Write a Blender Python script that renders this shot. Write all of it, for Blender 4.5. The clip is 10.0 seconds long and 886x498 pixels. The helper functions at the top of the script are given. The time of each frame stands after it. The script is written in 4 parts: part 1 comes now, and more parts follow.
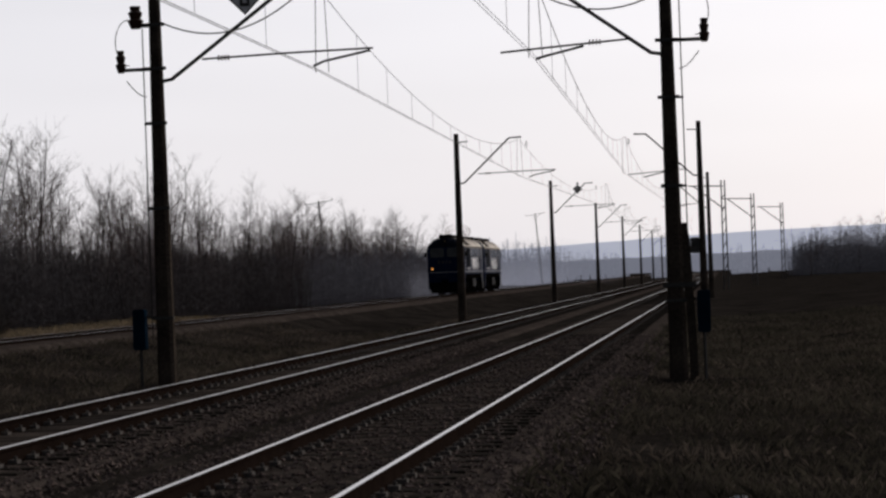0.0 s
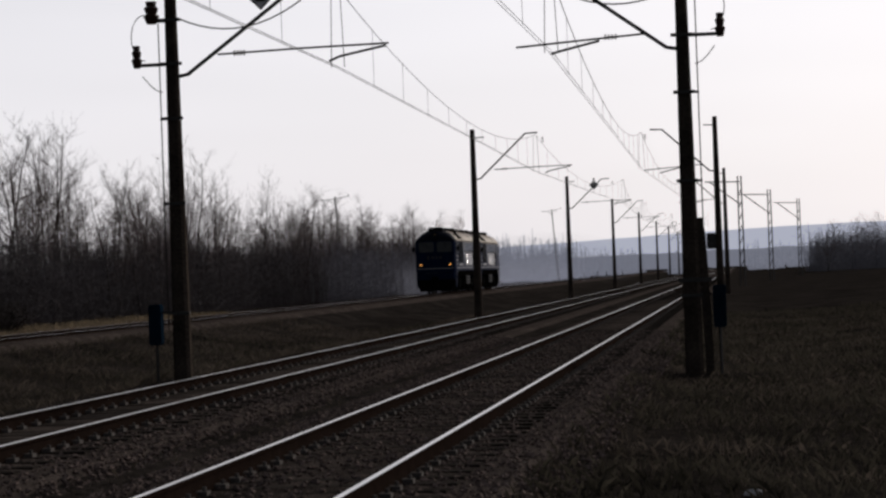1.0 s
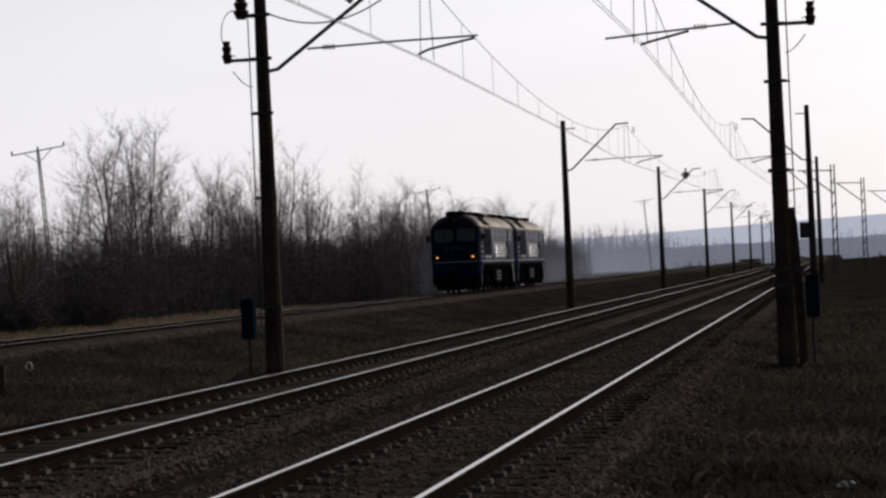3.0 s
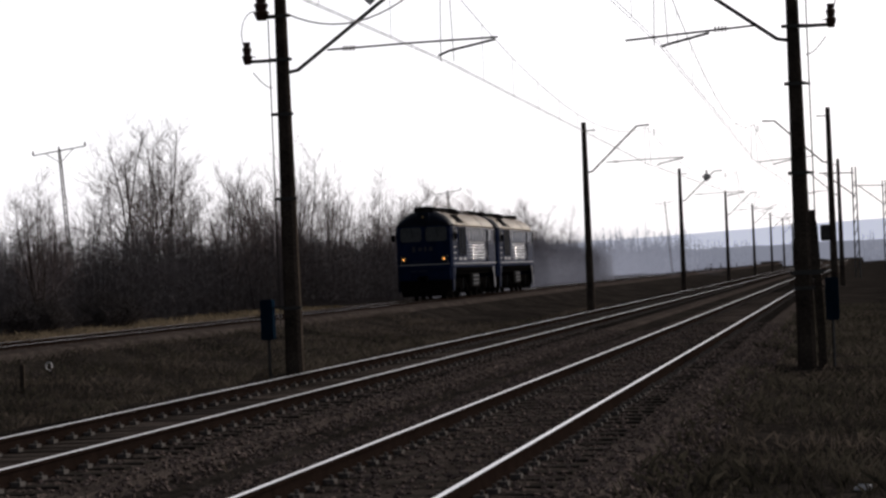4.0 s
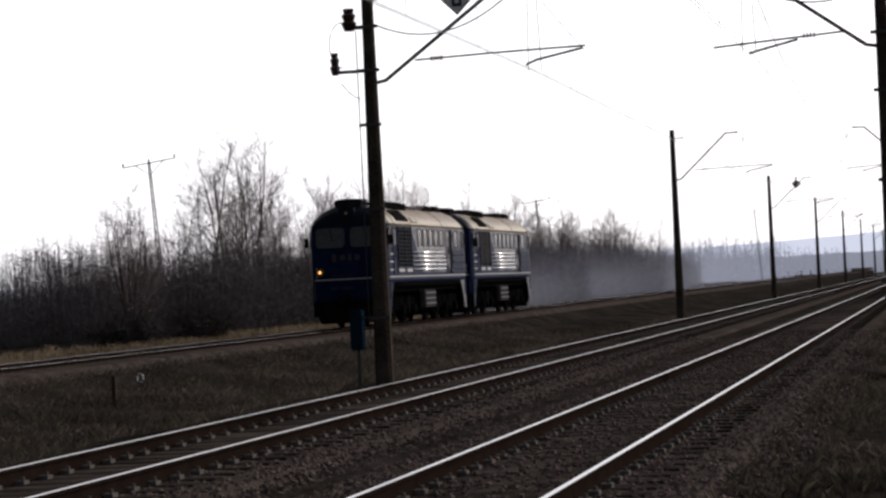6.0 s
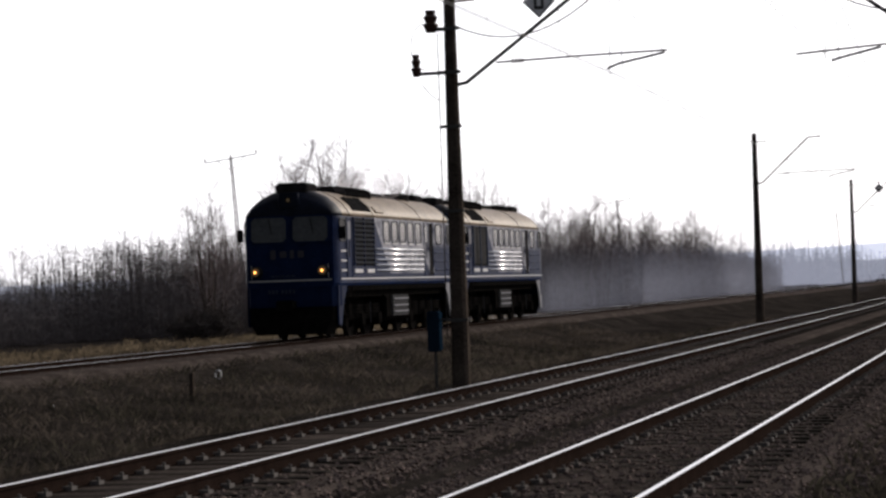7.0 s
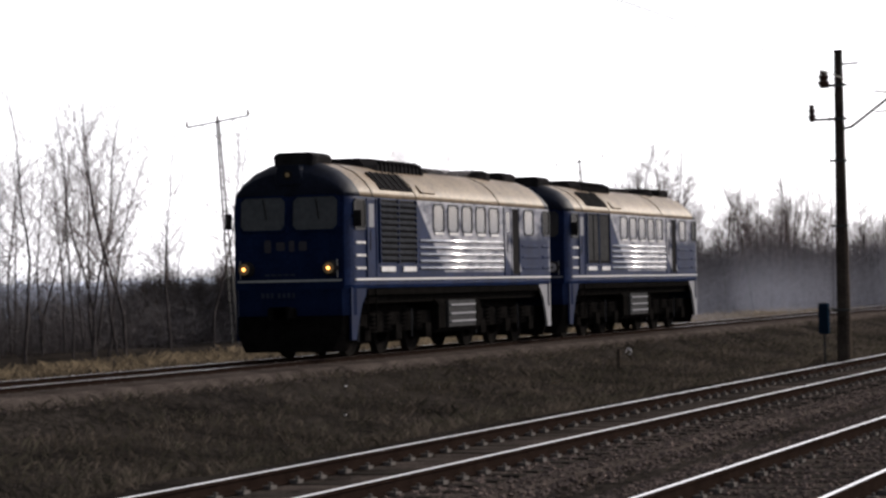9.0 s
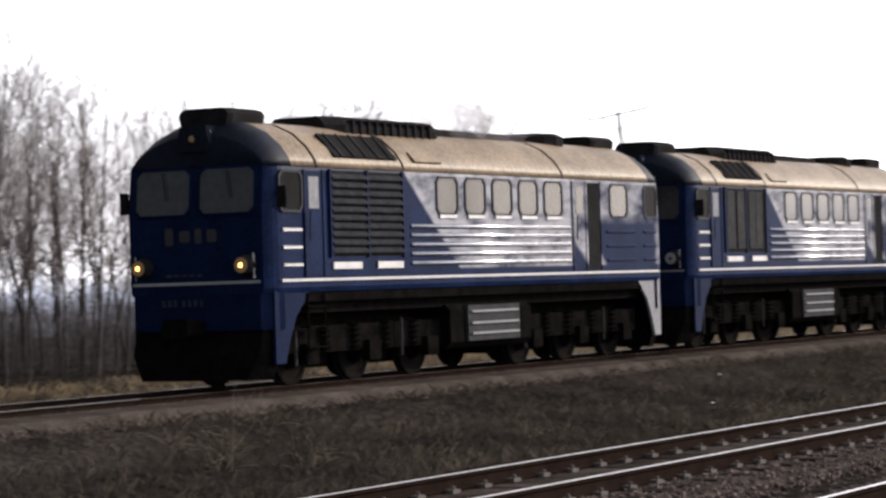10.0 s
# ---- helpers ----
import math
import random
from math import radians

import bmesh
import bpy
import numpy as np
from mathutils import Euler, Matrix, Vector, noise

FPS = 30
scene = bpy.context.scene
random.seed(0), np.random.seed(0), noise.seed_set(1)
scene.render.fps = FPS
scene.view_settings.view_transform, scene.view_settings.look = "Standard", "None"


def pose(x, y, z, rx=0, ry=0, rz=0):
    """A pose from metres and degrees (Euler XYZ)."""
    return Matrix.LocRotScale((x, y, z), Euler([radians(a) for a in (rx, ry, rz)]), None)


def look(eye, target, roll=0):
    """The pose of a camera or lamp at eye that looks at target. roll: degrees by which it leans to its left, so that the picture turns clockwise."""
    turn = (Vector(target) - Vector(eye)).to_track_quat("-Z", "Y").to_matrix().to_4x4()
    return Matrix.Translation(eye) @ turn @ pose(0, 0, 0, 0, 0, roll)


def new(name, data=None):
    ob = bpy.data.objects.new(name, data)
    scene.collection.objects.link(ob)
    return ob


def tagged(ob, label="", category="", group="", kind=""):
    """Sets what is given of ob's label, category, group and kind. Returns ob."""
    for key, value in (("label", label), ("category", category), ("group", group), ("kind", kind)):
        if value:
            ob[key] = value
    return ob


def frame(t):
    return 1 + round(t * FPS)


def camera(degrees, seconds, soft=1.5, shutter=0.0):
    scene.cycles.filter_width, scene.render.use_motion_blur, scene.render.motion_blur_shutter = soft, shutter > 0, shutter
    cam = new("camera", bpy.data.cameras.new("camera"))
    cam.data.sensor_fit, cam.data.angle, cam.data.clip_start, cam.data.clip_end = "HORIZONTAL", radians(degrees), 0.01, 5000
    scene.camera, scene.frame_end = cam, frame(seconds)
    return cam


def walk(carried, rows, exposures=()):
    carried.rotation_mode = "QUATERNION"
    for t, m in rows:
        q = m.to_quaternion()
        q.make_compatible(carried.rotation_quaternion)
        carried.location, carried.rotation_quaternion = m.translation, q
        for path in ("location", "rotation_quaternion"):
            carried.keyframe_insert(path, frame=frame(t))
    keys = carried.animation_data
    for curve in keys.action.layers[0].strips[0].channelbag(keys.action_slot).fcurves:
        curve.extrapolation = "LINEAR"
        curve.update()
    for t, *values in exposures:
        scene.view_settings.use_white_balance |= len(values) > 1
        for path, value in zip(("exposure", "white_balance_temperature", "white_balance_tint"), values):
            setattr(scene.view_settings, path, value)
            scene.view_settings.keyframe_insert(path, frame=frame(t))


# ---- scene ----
# The camera stands by the line, pans after the train and draws back at the end.
cam = camera(19.77, 10.0, soft=2.6, shutter=0.2)


def aim(x, y, z, yaw, pitch, roll):
    a, b = radians(yaw), radians(pitch)
    way = Vector((-math.sin(a) * math.cos(b), math.cos(a) * math.cos(b), math.sin(b)))
    eye = Vector((x, y, z))
    return look(eye, eye + way * 50.0, roll)


PATH = [
    (0.0, -0.049, -0.000, 1.505, 6.290, 0.636, -2.127),
    (0.5, -0.028, -0.003, 1.487, 6.504, 0.620, -2.072),
    (1.0, -0.033, -0.005, 1.484, 6.666, 0.563, -2.131),
    (1.5, -0.021, -0.003, 1.492, 6.813, 0.487, -2.269),
    (2.0, -0.020, -0.004, 1.493, 7.241, 0.659, -2.310),
    (2.5, -0.015, 0.001, 1.504, 7.904, 0.603, -2.587),
    (2.7, -0.011, -0.002, 1.496, 8.359, 0.477, -2.616),
    (3.8, -0.003, -0.000, 1.501, 9.077, 0.458, -2.513),
    (4.0, 0.020, 0.002, 1.499, 9.222, 0.509, -2.415),
    (4.5, 0.033, 0.001, 1.505, 9.606, 0.573, -2.582),
    (5.0, 0.036, 0.001, 1.509, 10.157, 0.671, -2.561),
    (5.5, 0.015, 0.005, 1.494, 10.758, 0.728, -2.730),
    (5.7, 0.017, 0.002, 1.498, 11.011, 0.783, -2.824),
    (6.8, 0.016, 0.005, 1.513, 12.200, 0.767, -2.018),
    (7.0, 0.052, 0.014, 1.588, 13.019, 0.826, -1.924),
    (7.5, 0.282, -3.137, 1.665, 14.399, 0.692, -1.887),
    (8.0, 0.594, -7.671, 1.735, 15.500, 0.679, -1.590),
    (8.5, 0.821, -12.709, 1.794, 16.560, 0.691, -1.590),
    (9.0, 1.189, -14.697, 1.753, 19.638, 0.791, -1.151),
    (9.5, 1.032, -14.971, 1.512, 22.225, 1.004, -2.805),
    (10.0, 2.928, -15.280, 1.755, 29.432, 0.794, -1.783),
]
walk(cam, [(r[0], aim(*r[1:])) for r in PATH],
     exposures=[(0.0, -0.22), (2.7, -0.2), (3.9, 0.2), (5.6, 0.45), (6.9, 0.65), (8.0, 0.85), (9.0, 1.12), (10.0, 1.58)])

# Hazy bright sky: thin cloud lit by a low sun ahead and to the right of the line.
SUN_AZ, SUN_EL = 30.0, 21.0
sa, se = radians(SUN_AZ), radians(SUN_EL)
to_sun = (math.sin(sa) * math.cos(se), math.cos(sa) * math.cos(se), math.sin(se))
world = bpy.data.worlds.new("hazy_sky")
scene.world = world
world.use_nodes = True
wn = world.node_tree
sky = wn.nodes.new("ShaderNodeTexSky")
sky.sky_type, sky.sun_disc = "NISHITA", False
sky.sun_elevation, sky.sun_rotation = se, sa
sky.air_density, sky.dust_density, sky.ozone_density = 1.0, 2.0, 1.0
bg = wn.nodes["Background"]
bg.inputs["Strength"].default_value = 0.012
wn.links.new(sky.outputs["Color"], bg.inputs["Color"])
wco, dot = wn.nodes.new("ShaderNodeTexCoord"), wn.nodes.new("ShaderNodeVectorMath")
dot.operation, dot.inputs[1].default_value = "DOT_PRODUCT", to_sun
wn.links.new(wco.outputs["Generated"], dot.inputs[0])
veil = wn.nodes.new("ShaderNodeValToRGB")
veil.color_ramp.interpolation = "EASE"
span = wn.nodes.new("ShaderNodeMapRange")
span.inputs["From Min"].default_value = -1.0
wn.links.new(dot.outputs["Value"], span.inputs["Value"])
wn.links.new(span.outputs["Result"], veil.inputs["Fac"])
steps = [(0.0, 0.04), (0.45, 0.12), (0.66, 0.7), (0.85, 0.93), (1.0, 1.1)]
els = veil.color_ramp.elements
while len(els) < len(steps):
    els.new(0.5)
for e, (p, v) in zip(els, steps):
    e.position, e.color = p, (v * 0.955, v * 0.938, v * 1.0, 1)
cloud = wn.nodes.new("ShaderNodeTexNoise")
cloud.inputs["Scale"].default_value, cloud.inputs["Detail"].default_value = 2.2, 3.0
drawn = wn.nodes.new("ShaderNodeMapping")
drawn.inputs["Scale"].default_value = (1.0, 1.0, 7.0)
wn.links.new(wco.outputs["Generated"], drawn.inputs["Vector"])
wn.links.new(drawn.outputs["Vector"], cloud.inputs["Vector"])
soft = wn.nodes.new("ShaderNodeMapRange")
soft.inputs["To Min"].default_value, soft.inputs["To Max"].default_value = 0.86, 1.12
wn.links.new(cloud.outputs["Fac"], soft.inputs["Value"])
up = wn.nodes.new("ShaderNodeSeparateXYZ")
wn.links.new(wco.outputs["Generated"], up.inputs[0])
fall = wn.nodes.new("ShaderNodeMapRange")
fall.interpolation_type = "SMOOTHSTEP"
fall.inputs["From Min"].default_value, fall.inputs["From Max"].default_value = 0.12, 0.75
fall.inputs["To Min"].default_value, fall.inputs["To Max"].default_value = 1.0, 0.22
wn.links.new(up.outputs["Z"], fall.inputs["Value"])
level = wn.nodes.new("ShaderNodeMath")
level.operation = "MULTIPLY"
wn.links.new(soft.outputs["Result"], level.inputs[0])
wn.links.new(fall.outputs["Result"], level.inputs[1])
haze = wn.nodes.new("ShaderNodeBackground")
wn.links.new(veil.outputs["Color"], haze.inputs["Color"])
wn.links.new(level.outputs[0], haze.inputs["Strength"])
both = wn.nodes.new("ShaderNodeAddShader")
wn.links.new(bg.outputs[0], both.inputs[0])
wn.links.new(haze.outputs[0], both.inputs[1])
wn.links.new(both.outputs[0], wn.nodes["World Output"].inputs["Surface"])
sun = new("sun", bpy.data.lights.new("sun", "SUN"))
sun.data.energy, sun.data.angle, sun.data.color = 1.7, radians(3.0), (1.0, 0.9, 0.78)
sun.matrix_world = look((0, 0, 60), (-to_sun[0] * 50, -to_sun[1] * 50, 60 - to_sun[2] * 50))


# ---- materials ----
def mat(name, colour, rough=0.8, metal=0.0, var=0.35, scale=3.0, fine=40.0, bump=0.3, dist=0.01, spec=0.4, other=None, rand=0.0):
    """A surface with stains at one scale, grain at another, and relief."""
    m = bpy.data.materials.new(name)
    m.use_nodes = True
    t = m.node_tree
    n, l = t.nodes, t.links
    b = n["Principled BSDF"]
    b.inputs["Roughness"].default_value, b.inputs["Metallic"].default_value = rough, metal
    b.inputs["Specular IOR Level"].default_value = spec
    co = n.new("ShaderNodeTexCoord")
    big, small = n.new("ShaderNodeTexNoise"), n.new("ShaderNodeTexNoise")
    for q, s in ((big, scale), (small, fine)):
        q.inputs["Scale"].default_value, q.inputs["Detail"].default_value = s, 5.0
        l.new(co.outputs["Object"], q.inputs["Vector"])
    add = n.new("ShaderNodeMath")
    add.operation = "ADD"
    l.new(big.outputs["Fac"], add.inputs[0])
    l.new(small.outputs["Fac"], add.inputs[1])
    last = add
    if rand:
        inf, mul = n.new("ShaderNodeObjectInfo"), n.new("ShaderNodeMath")
        mul.operation, mul.inputs[1].default_value, mul.inputs[2].default_value = "MULTIPLY_ADD", rand, -rand / 2
        l.new(inf.outputs["Random"], mul.inputs[0])
        last = n.new("ShaderNodeMath")
        last.operation = "ADD"
        l.new(add.outputs[0], last.inputs[0])
        l.new(mul.outputs[0], last.inputs[1])
    ramp = n.new("ShaderNodeValToRGB")
    c0 = [c * (1 - var) for c in colour]
    c1 = other or [min(1, c * (1 + var)) for c in colour]
    ramp.color_ramp.elements[0].position, ramp.color_ramp.elements[1].position = 0.35, 0.7
    ramp.color_ramp.elements[0].color, ramp.color_ramp.elements[1].color = (*c0, 1), (*c1, 1)
    half = n.new("ShaderNodeMath")
    half.operation, half.inputs[1].default_value = "MULTIPLY", 0.5
    l.new(last.outputs[0], half.inputs[0])
    l.new(half.outputs[0], ramp.inputs["Fac"])
    l.new(ramp.outputs["Color"], b.inputs["Base Color"])
    if bump:
        bp = n.new("ShaderNodeBump")
        bp.inputs["Strength"].default_value, bp.inputs["Distance"].default_value = bump, dist
        l.new(small.outputs["Fac"], bp.inputs["Height"])
        l.new(bp.outputs["Normal"], b.inputs["Normal"])
    return m


def glow(name, colour, strength):
    m = bpy.data.materials.new(name)
    m.use_nodes = True
    b = m.node_tree.nodes["Principled BSDF"]
    b.inputs["Base Color"].default_value = (*colour, 1)
    b.inputs["Emission Color"].default_value = (*colour, 1)
    b.inputs["Emission Strength"].default_value = strength
    return m


M_EARTH = mat("dark_heath", (0.017, 0.0155, 0.0145), 0.95, var=0.5, scale=0.45, fine=6.0, bump=1.0, dist=0.12, spec=0.0, other=(0.054, 0.046, 0.041))
M_GRASS = mat("dry_grass", (0.04, 0.035, 0.028), 0.95, var=0.5, scale=0.35, fine=5.0, bump=0, spec=0.0, other=(0.12, 0.099, 0.085))
M_MOSSY = mat("dark_olive_grass", (0.017, 0.0165, 0.0135), 0.95, var=0.5, scale=0.4, fine=6.0, bump=0, spec=0.0, other=(0.078, 0.07, 0.056))
M_PALEGRASS = mat("bleached_grass", (0.1, 0.08, 0.056), 0.95, var=0.4, scale=0.4, fine=7.0, bump=0, spec=0.0, other=(0.27, 0.215, 0.15))
M_BALLAST = mat("dirty_ballast", (0.045, 0.037, 0.034), 0.95, var=0.55, scale=1.2, fine=22.0, bump=1.0, dist=0.05, spec=0.0, other=(0.115, 0.095, 0.086))
M_STONE = mat("ballast_stone", (0.05, 0.042, 0.039), 0.9, var=0.5, scale=6.0, fine=50.0, bump=0.2, spec=0.0, other=(0.27, 0.21, 0.19))
M_SLEEPER = mat("tarred_wooden_sleeper", (0.034, 0.03, 0.027), 0.95, var=0.4, scale=3.0, fine=30.0, rand=0.4, spec=0.0)
M_RAIL_SIDE = mat("rusty_rail", (0.018, 0.012, 0.01), 0.9, var=0.4, scale=5.0, fine=60.0, spec=0.0)
M_RAIL_TOP = mat("polished_rail_head", (0.72, 0.7, 0.69), 0.34, metal=1.0, var=0.12, scale=0.6, fine=30.0, bump=0.05, dist=0.002)
M_CLIP = mat("rail_clip_steel", (0.13, 0.12, 0.115), 0.7, var=0.3, spec=0.0)
M_MAST = mat("weathered_mast_concrete", (0.045, 0.037, 0.032), 0.9, var=0.45, scale=2.0, fine=25.0, spec=0.0, other=(0.1, 0.08, 0.066))
M_STEEL = mat("dark_galvanised_steel", (0.06, 0.058, 0.057), 0.6, metal=0.4, var=0.3, scale=5.0)
M_WIRE = mat("oxidised_wire", (0.07, 0.065, 0.06), 0.55, metal=0.5, var=0.2, bump=0)
M_INSUL = mat("brown_glazed_insulator", (0.05, 0.025, 0.018), 0.3, var=0.3)
M_SIGN_W = mat("white_enamel_sign", (0.84, 0.84, 0.86), 0.45, var=0.12, scale=4.0, fine=20, bump=0.05)
M_SIGN_K = mat("dark_enamel_sign", (0.05, 0.05, 0.06), 0.5, var=0.2, bump=0.05)
M_BOXBLUE = mat("faded_blue_paint", (0.007, 0.017, 0.032), 0.8, var=0.35, scale=4.0, spec=0.0)
M_BARK = mat("grey_brown_bark", (0.065, 0.05, 0.045), 0.95, var=0.4, scale=3.0, fine=25.0, bump=0.5, spec=0.0, other=(0.12, 0.1, 0.09))
M_BIRCH = mat("grey_birch_bark", (0.05, 0.043, 0.043), 0.9, var=0.5, scale=2.0, fine=12.0, bump=0.3, spec=0.0, other=(0.14, 0.125, 0.125))
# Distance haze is mixed into this pale bluish twig colour.
M_HAZETWIG = mat("haze_tinted_twigs", (0.29, 0.285, 0.315), 0.95, var=0.2, scale=0.2, fine=4.0, bump=0, spec=0.0)
M_TWIG = mat("bare_twigs", (0.2, 0.165, 0.16), 0.95, var=0.3, scale=1.0, fine=10.0, bump=0, spec=0.0, rand=0.4)
M_SCRUB = mat("leafless_scrub", (0.13, 0.117, 0.118), 0.95, var=0.3, scale=0.2, fine=4.0, bump=0, spec=0.0, other=(0.22, 0.2, 0.202))
M_BUSH = mat("dark_dense_twigs", (0.095, 0.083, 0.08), 0.95, var=0.3, scale=0.5, fine=6.0, bump=0, spec=0.0)
# Air haze is put into these colours, and a glow lifts them further.
M_HILL = glow("haze_painted_hills", (0.5, 0.52, 0.62), 0.85)
M_FARWOOD = glow("haze_painted_far_wood", (0.2, 0.21, 0.26), 0.75)


def let_light_through(m, share):
    """Thin blades pass part of the light that falls on them."""
    n, l = m.node_tree.nodes, m.node_tree.links
    b = n["Principled BSDF"]
    thin, mix = n.new("ShaderNodeBsdfTranslucent"), n.new("ShaderNodeMixShader")
    l.new(b.inputs["Base Color"].links[0].from_socket, thin.inputs["Color"])
    mix.inputs["Fac"].default_value = share
    l.new(b.outputs[0], mix.inputs[1])
    l.new(thin.outputs[0], mix.inputs[2])
    l.new(mix.outputs[0], n["Material Output"].inputs["Surface"])


for m in (M_GRASS, M_MOSSY, M_PALEGRASS):
    let_light_through(m, 0.55)


# ---- shape helpers ----
class Geo:
    """Collects vertices and faces of one mesh."""

    def __init__(self):
        self.v, self.f, self.m = [], [], []

    def add(self, vs, fs, mi=0):
        k = len(self.v)
        self.v += [tuple(p) for p in vs]
        self.f += [tuple(i + k for i in q) for q in fs]
        self.m += [mi] * len(fs)
        return self

    def box(self, x0, x1, y0, y1, z0, z1, mi=0, c=0.0):
        """A box; c chamfers its edges along y."""
        if c:
            pr = [(x0 + c, z0), (x1 - c, z0), (x1, z0 + c), (x1, z1 - c), (x1 - c, z1), (x0 + c, z1), (x0, z1 - c), (x0, z0 + c)]
            return self.extrude(pr, y0, y1, mi)
        vs = [(x, y, z) for z in (z0, z1) for y in (y0, y1) for x in (x0, x1)]
        return self.add(vs, [(0, 2, 3, 1), (4, 5, 7, 6), (0, 1, 5, 4), (2, 6, 7, 3), (0, 4, 6, 2), (1, 3, 7, 5)], mi)

    def extrude(self, profile, y0, y1, mi=0):
        """A profile of (x, z), anticlockwise seen from -y, drawn out along y."""
        n = len(profile)
        vs = [(x, y0, z) for x, z in profile] + [(x, y1, z) for x, z in profile]
        fs = [(i, (i + 1) % n, n + (i + 1) % n, n + i) for i in range(n)]
        return self.add(vs, fs + [tuple(range(n))[::-1], tuple(range(n, 2 * n))], mi)

    def loft(self, rings, mi=0, caps=True, closed=True):
        n = len(rings[0])
        vs = [p for r in rings for p in r]
        fs = []
        for k in range(len(rings) - 1):
            for i in range(n if closed else n - 1):
                j = (i + 1) % n
                fs.append((k * n + i, k * n + j, (k + 1) * n + j, (k + 1) * n + i))
        if caps:
            fs += [tuple(range(n))[::-1], tuple(range((len(rings) - 1) * n, len(rings) * n))]
        return self.add(vs, fs, mi)

    def tube(self, pts, radii, n=6, mi=0, caps=True):
        """A round bar through the points."""
        if not hasattr(radii, "__len__"):
            radii = [radii] * len(pts)
        pts = [Vector(p) for p in pts]
        rings = []
        for k, p in enumerate(pts):
            d = (pts[min(k + 1, len(pts) - 1)] - pts[max(k - 1, 0)]).normalized()
            s = d.cross(Vector((0, 0, 1)) if abs(d.z) < 0.9 else Vector((1, 0, 0))).normalized()
            u = s.cross(d)
            rings.append([p + (s * math.cos(a) + u * math.sin(a)) * radii[k] for a in [2 * math.pi * i / n for i in range(n)]])
        return self.loft(rings, mi, caps)

    def mesh(self, name, mats, smooth=False):
        me = bpy.data.meshes.new(name)
        me.from_pydata(self.v, [], self.f)
        for q in mats if isinstance(mats, (list, tuple)) else [mats]:
            me.materials.append(q)
        me.polygons.foreach_set("material_index", self.m)
        if smooth:
            me.polygons.foreach_set("use_smooth", [True] * len(self.f))
        me.update()
        return me


def part(name, geo, mats, parent=None, label="", smooth=False):
    ob = new(name, geo.mesh(name, mats, smooth))
    ob.parent = parent
    return tagged(ob, label) if label else ob


def thing(name, m, label, category, group=""):
    ob = new(name)
    ob.matrix_world = m
    return tagged(ob, label, category, group)


rng = random.Random(7)
# Plan: x across the line, y along it, rail heads of the near tracks at z 0.
TRACK_L, TRACK_R, TRACK_F = -7.86, -3.55, -22.01
Z_FAR = 0.08


# ---- ground ----
def profile(x):
    """Height of the ground across the line."""
    keys = [(-400, -0.6), (-60, -0.5), (-30, -0.45), (-25.6, -0.5), (-24.4, -0.25), (-19.7, -0.25), (-18.6, -0.6), (-15, -0.95), (-12.6, -0.8), (-10.9, -0.34), (-10.2, -0.3),
            (-9.6, -0.27), (-1.9, -0.27), (-0.9, -0.45), (1.0, -0.5), (6, -0.3), (14, 0.0), (30, 0.1), (80, 0.1), (400, 0.1)]
    for (a, za), (b, zb) in zip(keys, keys[1:]):
        if x <= b:
            k = max(0.0, (x - a) / (b - a))
            k = k * k * (3 - 2 * k)
            return za + (zb - za) * k
    return 0.1


def rough_ground(x, y):
    amp = 0.0 if -9.7 < x < -1.8 or -24 < x < -20 else 0.09
    return profile(x) + amp * (noise.noise((x * 0.6, y * 0.35, 0)) + 0.7 * noise.noise((x * 1.7, y * 1.3, 3)))


def build_ground():
    xs = [-3000, -900, -400, -150, -80, -60, -50, -42] + [-36 + 0.6 * i for i in range(77)] + [12, 15, 20, 28, 40, 80, 160, 400, 900, 3000]
    ys = [-300, -80, -40] + [-25 + 1.2 * i for i in range(110)] + [110, 116, 124, 134, 146, 160, 180, 210, 250, 300, 400, 600, 1000, 2000, 4000]
    g = Geo()
    nx = len(xs)
    vs = [(x, y, rough_ground(x, y)) for y in ys for x in xs]
    fs = [(j * nx + i, j * nx + i + 1, (j + 1) * nx + i + 1, (j + 1) * nx + i) for j in range(len(ys) - 1) for i in range(nx - 1)]
    g.add(vs, fs)
    tagged(part("ground", g, M_EARTH, smooth=True), "dark heath ground with dry brown grass", "ground", kind="structure")


build_ground()


